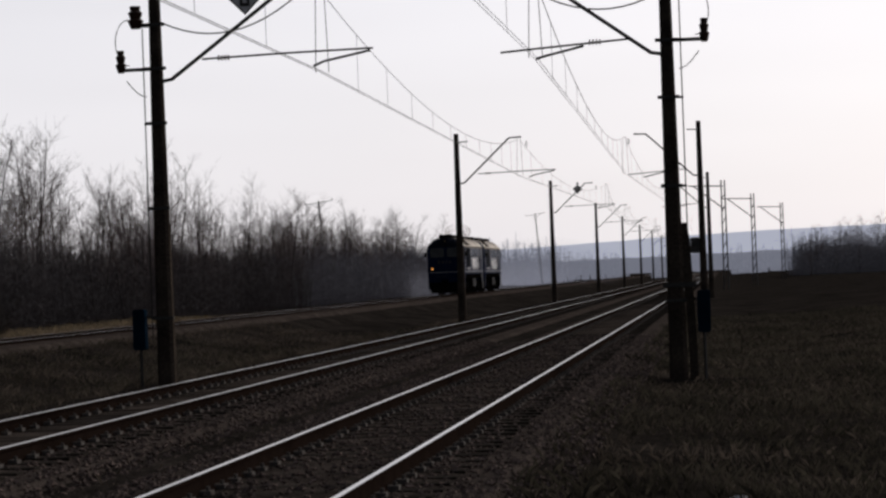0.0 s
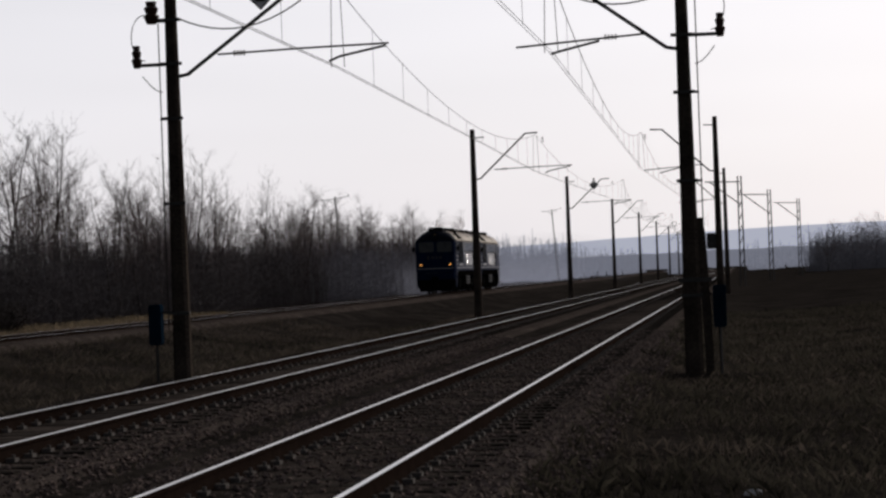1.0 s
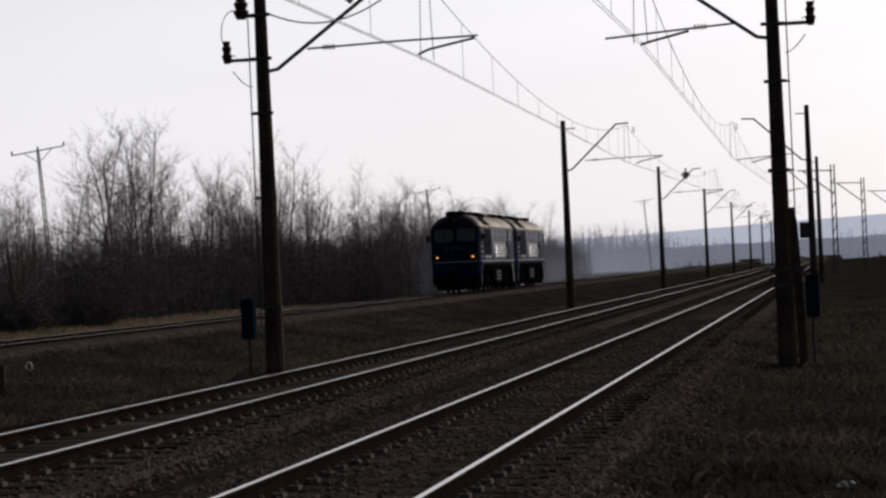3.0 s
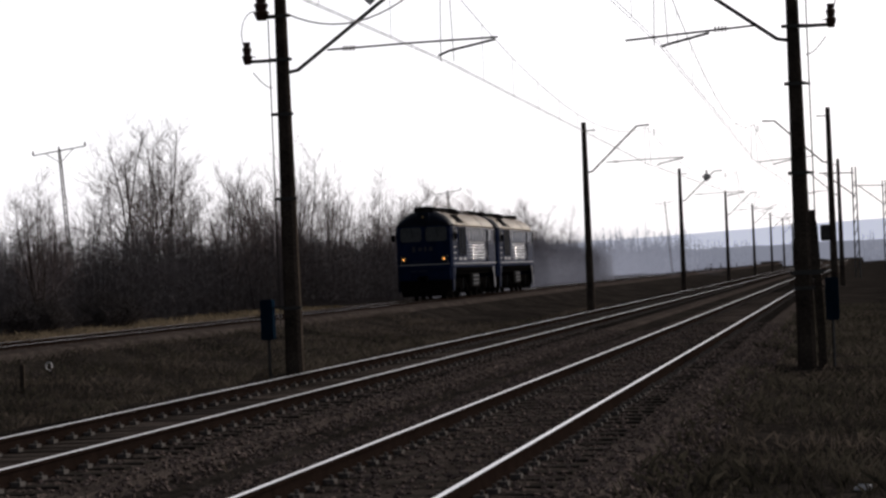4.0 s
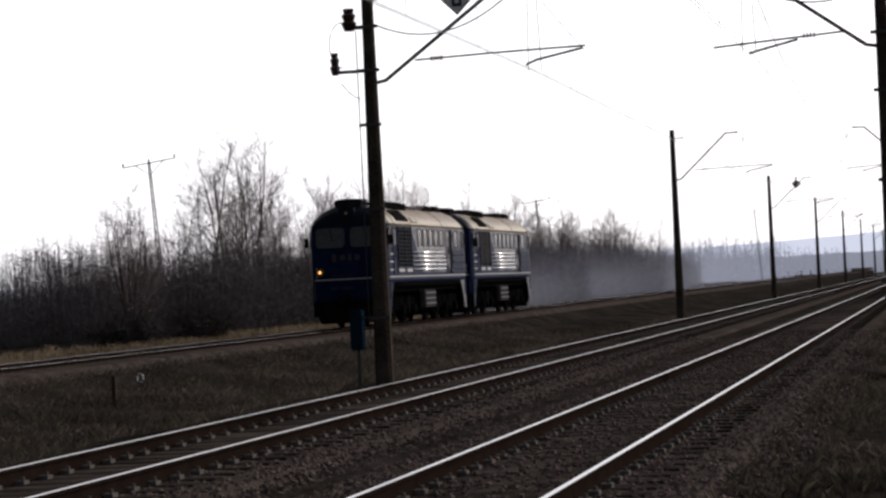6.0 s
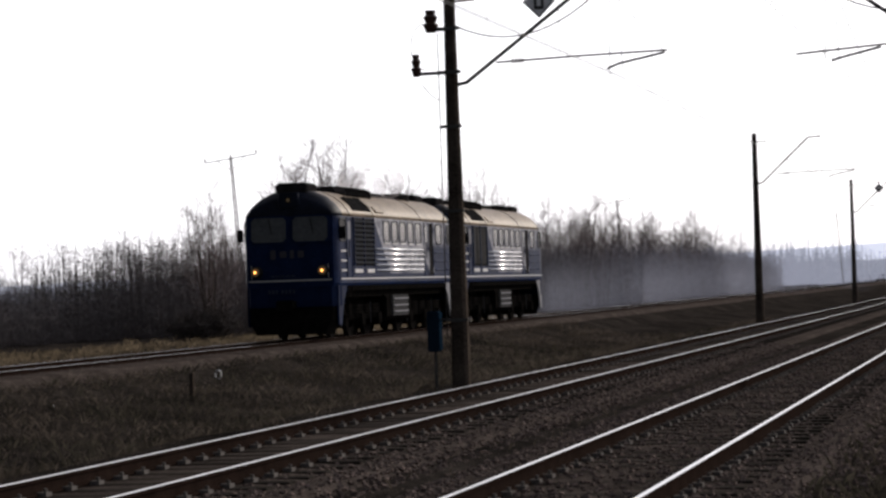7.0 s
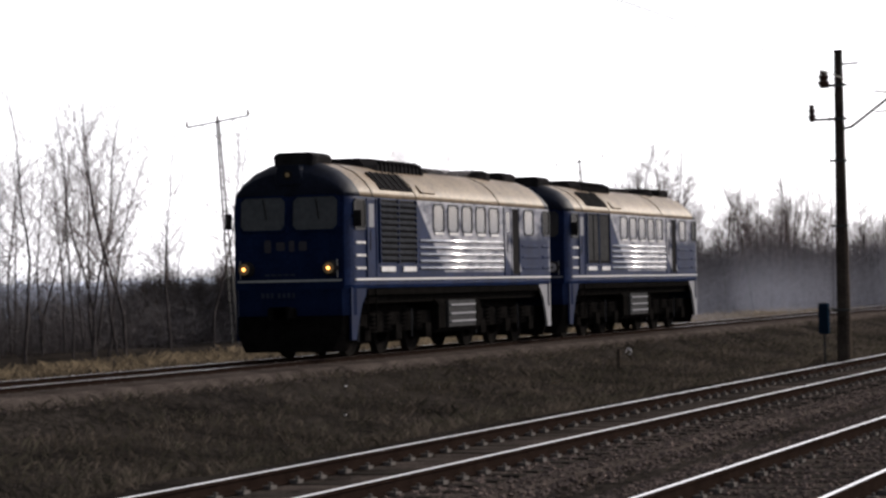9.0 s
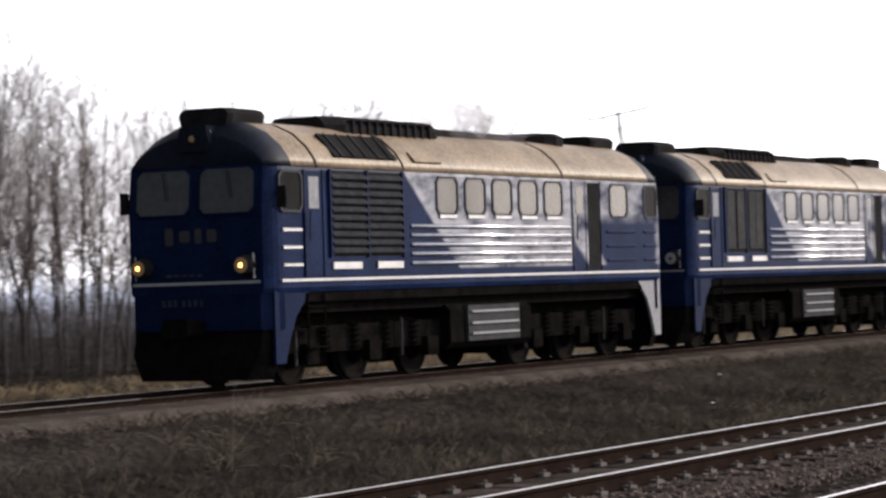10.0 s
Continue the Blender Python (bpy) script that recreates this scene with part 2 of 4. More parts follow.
def build_track(xc, zc, half, fill, label, first, last):
    """Ballast bed, two rails, sleepers with clips."""
    tr = thing("railway_track", pose(xc, 0, zc), label, "railway track")
    tagged(tr, kind="structure")
    y0, y1 = -70.0, 900.0
    bed = Geo()
    ys = [y0 + 2.0 * i for i in range(100)] + [140, 180, 240, 340, 500, 900]
    pr = [(-2.3, -0.62), (-1.6, fill - 0.035), (-0.87, fill), (-0.64, fill), (0, fill + 0.004), (0.64, fill), (0.87, fill), (1.6, fill - 0.035), (2.3, -0.62)]
    bed.loft([[(x, y, z) for x, z in pr] for y in ys], caps=False, closed=False)
    bed.f = [q[::-1] for q in bed.f]
    part("ballast_bed", bed, M_BALLAST, tr)
    w = 0.036
    pr = [(-0.065, -0.15), (0.065, -0.15), (0.065, -0.137), (0.01, -0.118), (0.009, -0.045), (w, -0.034), (w, -0.008), (w - 0.01, 0), (-w + 0.01, 0), (-w, -0.008), (-w, -0.034), (-0.009, -0.045), (-0.01, -0.118), (-0.065, -0.137)]
    for s in (-1, 1):
        g = Geo()
        g.extrude([(x + s * half, z) for x, z in pr], y0, y1)
        g.m[7] = 1
        part("rail", g, [M_RAIL_SIDE, M_RAIL_TOP], tr)
    sl = Geo()
    sl.box(-1.25, 1.25, -0.12, 0.12, -0.36, -0.155, c=0.0)
    me = sl.mesh("sleeper", M_SLEEPER)
    cg = Geo()
    for s in (-1, 1):
        for q in (-1, 1):
            cg.box(s * half + q * 0.1 - 0.045, s * half + q * 0.1 + 0.045, -0.07, 0.07, -0.156, -0.118)
            cg.tube([(s * half + q * 0.11, 0, -0.12), (s * half + q * 0.11, 0, -0.085)], 0.018, 6)
    cme = cg.mesh("rail_clips", M_CLIP)
    rest, restc = Geo(), Geo()
    y, k = y0, 0
    while y < 330:
        if first < y < last and k < 230:
            ob = new("sleeper", me)
            ob.parent = tr
            ob.location = (rng.uniform(-0.02, 0.02), y, rng.uniform(-0.008, 0.004))
            cl = new("rail_clips", cme)
            cl.parent = ob
            k += 1
        else:
            rest.add([(a, b + y, c) for a, b, c in sl.v], sl.f)
            if y < 160:
                restc.add([(a, b + y, c) for a, b, c in cg.v], cg.f)
        y += 0.62
    tagged(part("far_sleepers", rest, M_SLEEPER, tr), kind="stuff")
    tagged(part("far_clips", restc, M_CLIP, tr), kind="stuff")
    return tr


build_track(TRACK_L, 0, 0.75, -0.162, "standard gauge track with shiny worn rails on dark ballast", 4, 120)
build_track(TRACK_R, 0, 0.75, -0.162, "standard gauge track with bright rail heads beside the grass verge", 4, 120)
build_track(TRACK_F, Z_FAR, 0.80, -0.1, "single broad gauge track in brown grass with polished rails", 8, 120)


# ---- overhead line ----
MAST_L = [(-10.21, 45.56)] + [(-10.66, 102.6 + 56.4 * k) for k in range(7)]
MAST_R = [(-0.90, 44.6)] + [(-0.88, 104.2 + 56.4 * k) for k in range(2)]


def mast(x, y, side, sign=False, near=False, h=7.3):
    """A tapered mast; side is +1 where its bracket reaches to +x."""
    t = thing("overhead_line_mast", pose(x, y, 0), "dark concrete overhead line mast with steel cantilever bracket", "railway mast", "overhead line masts along the tracks")
    g = Geo()
    g.loft([[(sx * a, sy * a * 0.85, z) for sx, sy in ((-1, -.6), (-.6, -1), (.6, -1), (1, -.6), (1, .6), (.6, 1), (-.6, 1), (-1, .6))] for z, a in ((-0.7, 0.165), (0.0, 0.16), (h, 0.095))])
    part("pole", g, M_MAST, t)
    s = side
    # bracket: inclined strut, level top end, registration arm
    g = Geo()
    kn = 2.5 if near else 2.15
    g.tube([(s * 0.1, 0, 5.27), (s * 0.28, 0, 5.3), (s * kn, 0, 6.92 if near else 7.05), (s * (kn + 0.5), 0, 6.94 if near else 7.07)], 0.038, 6)
    part("bracket_strut", g, M_STEEL, t)
    g = Geo()
    g.tube([(0, 0, h - 0.35), (s * 0.48, 0, h - 0.33)], 0.025, 5)
    part("top_stub", g, M_STEEL, t)
    g = Geo()
    if s > 0:
        g.tube([(0.85, 0, 5.64), (2.4, 0, 5.68), (4.0, 0, 5.7)], 0.02, 5)
        g.tube([(2.9, 0, 5.42), (3.1, 0, 5.5), (3.95, 0, 5.66)], 0.024, 5)
    else:
        g.tube([(-0.62, 0, 5.56), (-1.8, 0, 5.49), (-2.92, 0, 5.42)], 0.02, 5)
        g.tube([(-2.3, 0, 5.28), (-2.1, 0, 5.33), (-1.45, 0, 5.47)], 0.024, 5)
    part("registration_arm", g, M_STEEL, t)
    for k in range(2):
        g = Geo()
        ox, oz = (s * 2.85, 6.9 - 0.02) if k == 0 else (s * 1.15, 5.65 if s > 0 else 5.53)
        for i in range(4):
            a = (ox, 0, oz - i * 0.06) if k == 0 else (ox + s * i * 0.06, 0, oz)
            b = (ox, 0, oz - i * 0.06 - 0.025) if k == 0 else (ox + s * (i * 0.06 + 0.025), 0, oz)
            g.tube([a, b], 0.05, 8)
        part("insulator", g, M_INSUL, t)
    if near:
        for z, ln, r in ((6.3, 0.36, 0.15), (5.5, 0.66, 0.1)):
            g = Geo()
            g.box(-s * ln if s > 0 else 0.0, 0.0 if s > 0 else ln, -0.035, 0.035, z - 0.03, z + 0.03)
            g.box(-0.2, 0.2, -0.15, -0.1, z - 0.03, z + 0.03)
            part("side_arm", g, M_STEEL, t)
            g = Geo()
            cx = -s * ln
            g.tube([(cx, 0, z - 0.05), (cx, 0, z + 0.1), (cx, 0, z + 0.13), (cx, 0, z + 0.24), (cx, 0, z + 0.28), (cx, 0, z + 0.36)], [r * 0.6, r, r * 0.65, r * 0.9, r * 0.6, r * 0.7], 10)
            part("insulator", g, M_INSUL, t)
        for z in (4.5, 2.95, 0.95):
            g = Geo()
            g.box(-s * 0.26 if s > 0 else 0.05, -0.05 if s > 0 else 0.26, -0.015, 0.015, z - 0.02, z + 0.02)
            g.box(-0.19, 0.19, -0.16, -0.12, z - 0.03, z + 0.03)
            part("clamp", g, M_STEEL, t)
        g = Geo()
        pts = [(-s * 0.24, 0, z) for z in (6.25, 4.5, 2.95, 0.6)]
        g.tube(pts, 0.012, 5)
        part("earth_cable", g, M_WIRE, t)
        g = Geo()
        loop = [(-s * (0.5 + 0.25 * math.sin(a)), 0, 6.0 + 0.42 * math.cos(a)) for a in [math.pi * i / 12 for i in range(13)]]
        g.tube(loop, 0.009, 4)
        loop = [(-s * (0.56 - 0.36 * k / 8), 0, 5.3 - 0.3 * math.sin(math.pi * k / 16)) for k in range(9)]
        g.tube(loop, 0.009, 4)
        g.tube([(s * (0.1 + 2.6 * q), 0, 6.35 - 1.32 * q + 1.74 * q * q) for q in [i / 12 for i in range(13)]], 0.014, 4)
        part("jumper_wire", g, M_WIRE, t)
        g = Geo()
        g.box(*sorted((-s * 0.36, -s * 0.59)), -0.12, 0.12, 0.38, 1.12, c=0.03)
        bx = part("switch_box", g, M_BOXBLUE, t, "small faded blue steel box")
        g = Geo()
        g.box(*sorted((-s * 0.1, -s * 0.35)), -0.02, 0.02, 0.95, 0.99)
        part("box_bracket", g, M_STEEL, bx)
        g = Geo()
        g.tube([(-s * 0.47, 0, 0.4), (-s * 0.47, 0, -0.5)], 0.03, 5)
        part("box_mount", g, M_STEEL, bx)
    if sign:
        g = Geo()
        cx, cz, a = s * 1.69, 6.7, 0.3
        g.loft([[(cx + p * a, yy, cz + q * a) for p, q in ((0, -1), (1, 0), (0, 1), (-1, 0))] for yy in (-0.07, -0.05)])
        pl = part("sign_plate", g, M_SIGN_W, t, "white diamond sign with a dark border")
        g = Geo()
        for (p0, q0), (p1, q1) in (((0, -1), (1, 0)), ((1, 0), (0, 1)), ((0, 1), (-1, 0)), ((-1, 0), (0, -1))):
            g.loft([[(cx + u * a * p, yy, cz + v * a * p) for u, v, p in ((p0, q0, 1.0), (p1, q1, 1.0), (p1, q1, 0.87), (p0, q0, 0.87))] for yy in (-0.076, -0.071)])
        part("sign_border", g, M_SIGN_K, pl)
        g = Geo()
        g.box(cx - 0.09, cx - 0.04, -0.078, -0.072, cz - 0.12, cz + 0.1)
        g.box(cx + 0.04, cx + 0.09, -0.078, -0.072, cz - 0.12, cz + 0.1)
        g.box(cx - 0.09, cx + 0.09, -0.079, -0.073, cz - 0.14, cz - 0.08)
        part("sign_mark", g, M_STEEL, pl)
        g = Geo()
        g.box(cx - 0.07, cx + 0.07, -0.07, -0.05, cz + 0.3, cz + 0.42, c=0.03)
        g.box(cx - 0.02, cx + 0.02, -0.065, -0.055, cz + 0.22, cz + 0.32)
        part("sign_marker", g, M_SIGN_K, t)
    return t


for k, (x, y) in enumerate(MAST_L):
    mast(x, y, 1, sign=k in (0, 2), near=k == 0, h=7.15 if k == 0 else 7.3)
for k, (x, y) in enumerate(MAST_R):
    t = mast(x, y, -1, sign=k in (0,), near=k == 0, h=7.5)
    if k == 0:
        g = Geo()
        g.loft([[(cx + sx * 0.075, sy * 0.07, z) for sx, sy in ((-1, -1), (1, -1), (1, 1), (-1, 1))] for cx, z in ((0.27, -0.7), (0.27, 0.0), (0.2, 2.0), (0.15, 2.3))])
        part("support_post", g, M_MAST, t)
        g = Geo()
        g.box(-0.22, 0.36, -0.17, -0.13, 1.18, 1.26)
        part("strap", g, M_STEEL, t)
    if k == 1:
        g = Geo()
        g.box(-0.5, -0.12, -0.16, 0.16, 2.1, 2.75, c=0.04)
        part("equipment_case", g, M_STEEL, t)


def sag(a, b, drop, n=14):
    a, b = Vector(a), Vector(b)
    return [a.lerp(b, i / n) - Vector((0, 0, 4 * drop * (i / n) * (1 - i / n))) for i in range(n + 1)]


def catenary(xc, masts, swing, label):
    t = thing("overhead_wires", pose(0, 0, 0), label, "overhead wires", "contact lines over the tracks")
    ys = [masts[0][1] - 57] + [m[1] for m in masts]
    for k in range(len(ys) - 1):
        st = swing * (1 if k % 2 else -1)
        a, b = xc + st, xc - st
        za, zb = (5.46, 5.3) if k == 0 else (5.3 if k == 1 else 5.48, 5.48)
        ta, tb = za + 1.5, zb + 1.5
        for nm, off in (("contact_wire", -0.03), ("contact_wire", 0.03)):
            g = Geo()
            g.tube([(a + off, ys[k], za), (b + off, ys[k + 1], zb)], 0.007, 4)
            part(nm, g, M_WIRE, t)
        g = Geo()
        car = sag((a, ys[k], ta), (b, ys[k + 1], tb), 1.1, 20)
        g.tube(car, 0.009, 4)
        part("carrier_wire", g, M_WIRE, t)
        if k:
            for q in (-0.12, 0.12):
                g = Geo()
                g.tube([(a + q * 0.5, ys[k] + q, ta), (a + q, ys[k], za)], 0.009, 3)
                part("hanger", g, M_WIRE, t)
        for i in range(1, 11):
            f = i / 11
            p = Vector((a + (b - a) * f, ys[k] + (ys[k + 1] - ys[k]) * f, ta + (tb - ta) * f - 4.4 * f * (1 - f)))
            g = Geo()
            g.tube([p, (p.x, p.y, za + (zb - za) * f)], 0.005, 3)
            part("dropper", g, M_WIRE, t)
    return t


catenary(-7.63, MAST_L, 0.48, "contact wire, carrier wire and droppers over the far main track")
catenary(TRACK_R, MAST_R + [(-0.88, 104.2 + 56.4 * k) for k in (2, 3)], 0.35, "contact wire, carrier wire and droppers over the near main track")


# ---- the train ----
def livery(name):
    """Blue paint with a worn silver-white flash along the side."""
    m = mat(name, (0.0045, 0.011, 0.042), 0.4, var=0.35, scale=1.5, fine=14.0, bump=0.12, dist=0.004, spec=0.02, other=(0.011, 0.023, 0.072))
    t = m.node_tree
    n, l = t.nodes, t.links
    b = n["Principled BSDF"]
    blue = b.inputs["Base Color"].links[0].from_socket
    co, sep = n.new("ShaderNodeTexCoord"), n.new("ShaderNodeSeparateXYZ")
    l.new(co.outputs["Object"], sep.inputs[0])

    def calc(op, a, b2, c=None):
        q = n.new("ShaderNodeMath")
        q.operation, q.use_clamp = op, op == "MULTIPLY_ADD" and c == "clamp"
        for i, v in enumerate((a, b2)):
            if isinstance(v, (int, float)):
                q.inputs[i].default_value = v
            else:
                l.new(v, q.inputs[i])
        return q.outputs[0]

    wear = n.new("ShaderNodeTexNoise")
    wear.inputs["Scale"].default_value, wear.inputs["Detail"].default_value = 1.6, 6.0
    stretch = n.new("ShaderNodeMapping")
    stretch.inputs["Scale"].default_value = (1.0, 1.0, 2.4)
    l.new(co.outputs["Object"], stretch.inputs["Vector"])
    l.new(stretch.outputs["Vector"], wear.inputs["Vector"])
    s, z = sep.outputs["Y"], sep.outputs["Z"]

    def step(v, soft):
        q = n.new("ShaderNodeMapRange")
        q.inputs["From Min"].default_value, q.inputs["From Max"].default_value = -soft, soft
        l.new(v, q.inputs["Value"])
        return q.outputs["Result"]

    slant = calc("MULTIPLY_ADD", z, 1.15)
    slant.node.inputs[2].default_value = -8.85
    front = step(calc("ADD", s, slant), 0.06)
    back = step(calc("SUBTRACT", 11.35, s), 0.06)
    high = step(calc("SUBTRACT", z, 2.95), 0.12)
    sl2 = calc("MULTIPLY", z, 1.3)
    band = calc("ABSOLUTE", calc("SUBTRACT", calc("ADD", s, sl2), 15.1), 0.0)
    band = step(calc("SUBTRACT", 0.42, band), 0.1)
    tail = step(calc("SUBTRACT", s, 15.45), 0.08)
    rear = calc("MAXIMUM", calc("MAXIMUM", calc("MULTIPLY", high, 0.75), band), calc("MULTIPLY", tail, 0.6))
    white = calc("MAXIMUM", calc("MULTIPLY", front, back), calc("MULTIPLY", rear, step(calc("SUBTRACT", s, 11.35), 0.06)))
    foot = step(calc("SUBTRACT", z, 1.98), 0.02)
    white = calc("MULTIPLY", white, foot)
    patch = step(calc("SUBTRACT", wear.outputs["Fac"], 0.44), 0.16)
    white = calc("MULTIPLY", white, patch)
    mix = n.new("ShaderNodeMix")
    mix.data_type = "RGBA"
    l.new(white, mix.inputs["Factor"])
    l.new(blue, mix.inputs["A"])
    mix.inputs["B"].default_value = (0.34, 0.34, 0.375, 1)
    l.new(mix.outputs["Result"], b.inputs["Base Color"])
    return m


M_LIVERY = livery("blue_and_silver_paint")
M_BLUE = mat("dark_blue_paint", (0.0042, 0.01, 0.038), 0.45, var=0.35, scale=2.0, fine=20.0, bump=0.1, dist=0.004, spec=0.02, other=(0.009, 0.019, 0.06))
M_RIB = mat("bare_metal_ribs", (0.48, 0.48, 0.51), 0.24, metal=0.7, var=0.3, scale=2.0, fine=20.0, bump=0.1, dist=0.003)
M_ROOF = mat("dusty_roof_paint", (0.17, 0.122, 0.08), 0.5, var=0.4, scale=0.9, fine=12.0, bump=0.15, dist=0.005, spec=0.16, other=(0.31, 0.235, 0.16))
M_BROW = mat("blackened_blue_paint", (0.008, 0.011, 0.022), 0.6, var=0.4, scale=2.0, fine=15.0, spec=0.1)
M_SOOT = mat("sooty_roof_steel", (0.022, 0.021, 0.022), 0.7, var=0.4, scale=3.0, fine=20.0, spec=0.0)
M_UNDER = mat("oily_running_gear", (0.005, 0.0048, 0.0046), 0.75, var=0.5, scale=4.0, fine=25.0, spec=0.0, other=(0.012, 0.011, 0.0105))
M_TANK = mat("grey_tank_paint", (0.05, 0.05, 0.052), 0.8, spec=0.0, var=0.35, scale=3.0, fine=20.0)
M_TRIM = mat("silver_trim", (0.4, 0.4, 0.41), 0.3, metal=0.7, var=0.2, scale=6.0)
M_PANE = mat("dusty_window_glass", (0.045, 0.043, 0.043), 0.12, var=0.3, scale=2.0, fine=9.0, bump=0, spec=0.4)
M_CAB = mat("shaded_cab_glass", (0.012, 0.012, 0.013), 0.15, var=0.3, scale=2.0, fine=9.0, bump=0, spec=0.01)
M_FAINT = mat("faint_front_lettering", (0.04, 0.046, 0.07), 0.7, spec=0.0, var=0.4, scale=9.0)
M_SLAT = mat("grimy_louvre_paint", (0.036, 0.038, 0.044), 0.6, var=0.4, scale=4.0, fine=20.0, spec=0.0)
M_PALE = mat("pale_lettering", (0.26, 0.26, 0.28), 0.7, spec=0.0, var=0.25, scale=9.0)
M_TAN = mat("faded_emblem", (0.036, 0.032, 0.042), 0.6, var=0.3, scale=9.0)
M_WHEEL = mat("worn_wheel_steel", (0.011, 0.01, 0.0095), 0.8, var=0.3, spec=0.0)
M_LAMP = glow("warm_headlight_lens", (1.0, 0.4, 0.09), 3.0)
M_LAMP_DIM = glow("dim_lens_and_bowl_glow", (0.2, 0.14, 0.07), 0.05)
BODY = 15.9


def width_at(y):
    d = min(y, BODY - y)
    return 1.5 - 0.13 * max(0.0, 1 - d / 0.42) ** 2


def roof_at(y):
    d = min(y, BODY - y)
    return 1.0 - 0.34 * max(0.0, 1 - d / 0.7) ** 2.2


def loco(name, label, panels):
    t = thing(name, pose(0, 0, 0), label, "locomotive", "two coupled diesel locomotives")
    ends = [0, 0.03, 0.09, 0.18, 0.3, 0.42, 0.6, 0.75, 1.0]
    ys = ends + [2, 4.5, 8, 11, 13.5] + [BODY - e for e in reversed(ends)]
    # walls
    g = Geo()
    rings = []
    for y in ys:
        w = width_at(y)
        lean = lambda z: (0.0 if z < 3.0 else 0.1 * (z - 3.0)) * (1 if y < 2 else -1 if y > BODY - 2 else 0)
        side = [(w - 0.03, 1.62), (w, 1.7), (w, 2.4), (w, 3.0), (w, 3.7), (w - 0.015, 3.78)]
        k = 1.0 - min(1.0, min(y, BODY - y) / 1.0)
        rings.append([(x, y + lean(z) * k, z) for x, z in side] + [(-x, y + lean(z) * k, z) for x, z in reversed(side)])
    g.loft(rings)
    body = part("body", g, M_LIVERY, t)
    # roof
    g = Geo()
    rings = []
    for y in ys:
        w, r = width_at(y), roof_at(y)
        half = [(w + 0.005, 3.77), (w - 0.04, 3.77 + 0.14 * r), (w - 0.2, 3.77 + 0.36 * r), (w - 0.48, 3.77 + 0.6 * r), (w - 0.85, 3.77 + 0.77 * r), (w - 1.2, 3.77 + 0.84 * r)]
        off = 0.08 * (1 if y < 0.8 else -1 if y > BODY - 0.8 else 0) * (1.0 - min(1.0, min(y, BODY - y) / 0.8))
        rings.append([(x, y + off, z) for x, z in half] + [(-x, y + off, z) for x, z in reversed(half)])
    g.loft(rings)
    for q in range(len(g.m)):
        if min(g.v[i][1] for i in g.f[q]) < 0.9 or max(g.v[i][1] for i in g.f[q]) > BODY - 0.9:
            if max(abs(g.v[i][1] - BODY / 2) for i in g.f[q]) > BODY / 2 - 0.7:
                g.m[q] = 1
    roof = part("roof", g, [M_ROOF, M_BROW], t, "dusty tan roof with dark seams", smooth=True)
    for y in (1.55, 4.55, 11.0):
        g = Geo()
        w = 1.5
        half = [(w + 0.012, 3.77), (w - 0.03, 3.91), (w - 0.19, 4.14), (w - 0.47, 4.38), (w - 0.84, 4.55), (w - 1.2, 4.62)]
        rr = [(x, z) for x, z in half] + [(-x, z) for x, z in reversed(half)]
        g.loft([[(x, yy, z) for x, z in rr] for yy in (y - 0.03, y + 0.03)])
        part("seam", g, M_SOOT, roof)
    # roof equipment
    g = Geo()
    g.loft([[(x * a, y, z) for x, z in ((-0.8, 4.3), (0.8, 4.3), (0.8, 4.62), (0.62, 4.79), (-0.62, 4.79), (-0.8, 4.62))] for y, a in ((3.3, 0.75), (3.7, 1.0), (7.0, 1.0), (7.3, 0.85))])
    hood = part("cooling_hood", g, M_SOOT, t)
    for i in range(11):
        g = Geo()
        g.box(-0.84, 0.84, 3.9 + i * 0.28, 3.95 + i * 0.28, 4.4, 4.72)
        part("hood_rib", g, M_SOOT, hood)
    g = Geo()
    g.loft([[(x * a, y, z * b) for x, z in ((-0.55, 4.3), (0.55, 4.3), (0.5, 4.71), (-0.5, 4.71))] for y, a, b in ((7.3, 1.0, 1.0), (10.6, 0.9, 1.0), (10.9, 0.7, 0.985))])
    part("exhaust_cover", g, M_SOOT, t)
    g = Geo()
    g.tube([(0, 12.5, 4.5), (0, 12.5, 4.72), (0, 12.5, 4.8)], [0.72, 0.72, 0.55], 14)
    part("fan_cowl", g, M_SOOT, t)
    for sgn, y0 in ((1, 0.35), (-1, BODY - 0.35)):
        g = Geo()
        a, b2 = sorted((y0, y0 + sgn * 1.15))
        g.loft([[(x * q, y, z) for x, z in ((-0.48, 4.45), (0.48, 4.45), (0.53, 4.6), (0.55, 4.71), (0.5, 4.78), (0.4, 4.82), (-0.4, 4.82), (-0.5, 4.78), (-0.55, 4.71), (-0.53, 4.6))] for y, q in ((a, 0.92), (a + 0.12, 1.0), (b2 - 0.12, 1.0), (b2, 0.92))])
        part("horn_box", g, M_SOOT, t)
        g = Geo()
        a, b2 = sorted((0.02 if sgn > 0 else BODY - 0.02, y0 + sgn * 0.3))
        g.loft([[(x * q, y, z) for x, z in ((-0.3, 4.06), (0.3, 4.06), (0.36, 4.2), (0.3, 4.5), (-0.3, 4.5), (-0.36, 4.2))] for y, q in ((a, 0.9), (a + 0.05, 1.0), (b2, 1.0))])
        lh = part("headlight_housing", g, M_BROW, t)
        g = Geo()
        yl = 0.015 if sgn > 0 else BODY - 0.015
        g.tube([(0.0, yl, 4.28), (0.0, yl - sgn * 0.03, 4.28)], 0.11, 14)
        part("headlight_rim", g, M_SOOT, lh)
        g = Geo()
        g.tube([(0.0, yl - sgn * 0.02, 4.28), (0.0, yl - sgn * 0.04, 4.28)], 0.055 if sgn > 0 and not panels else 0.03, 14)
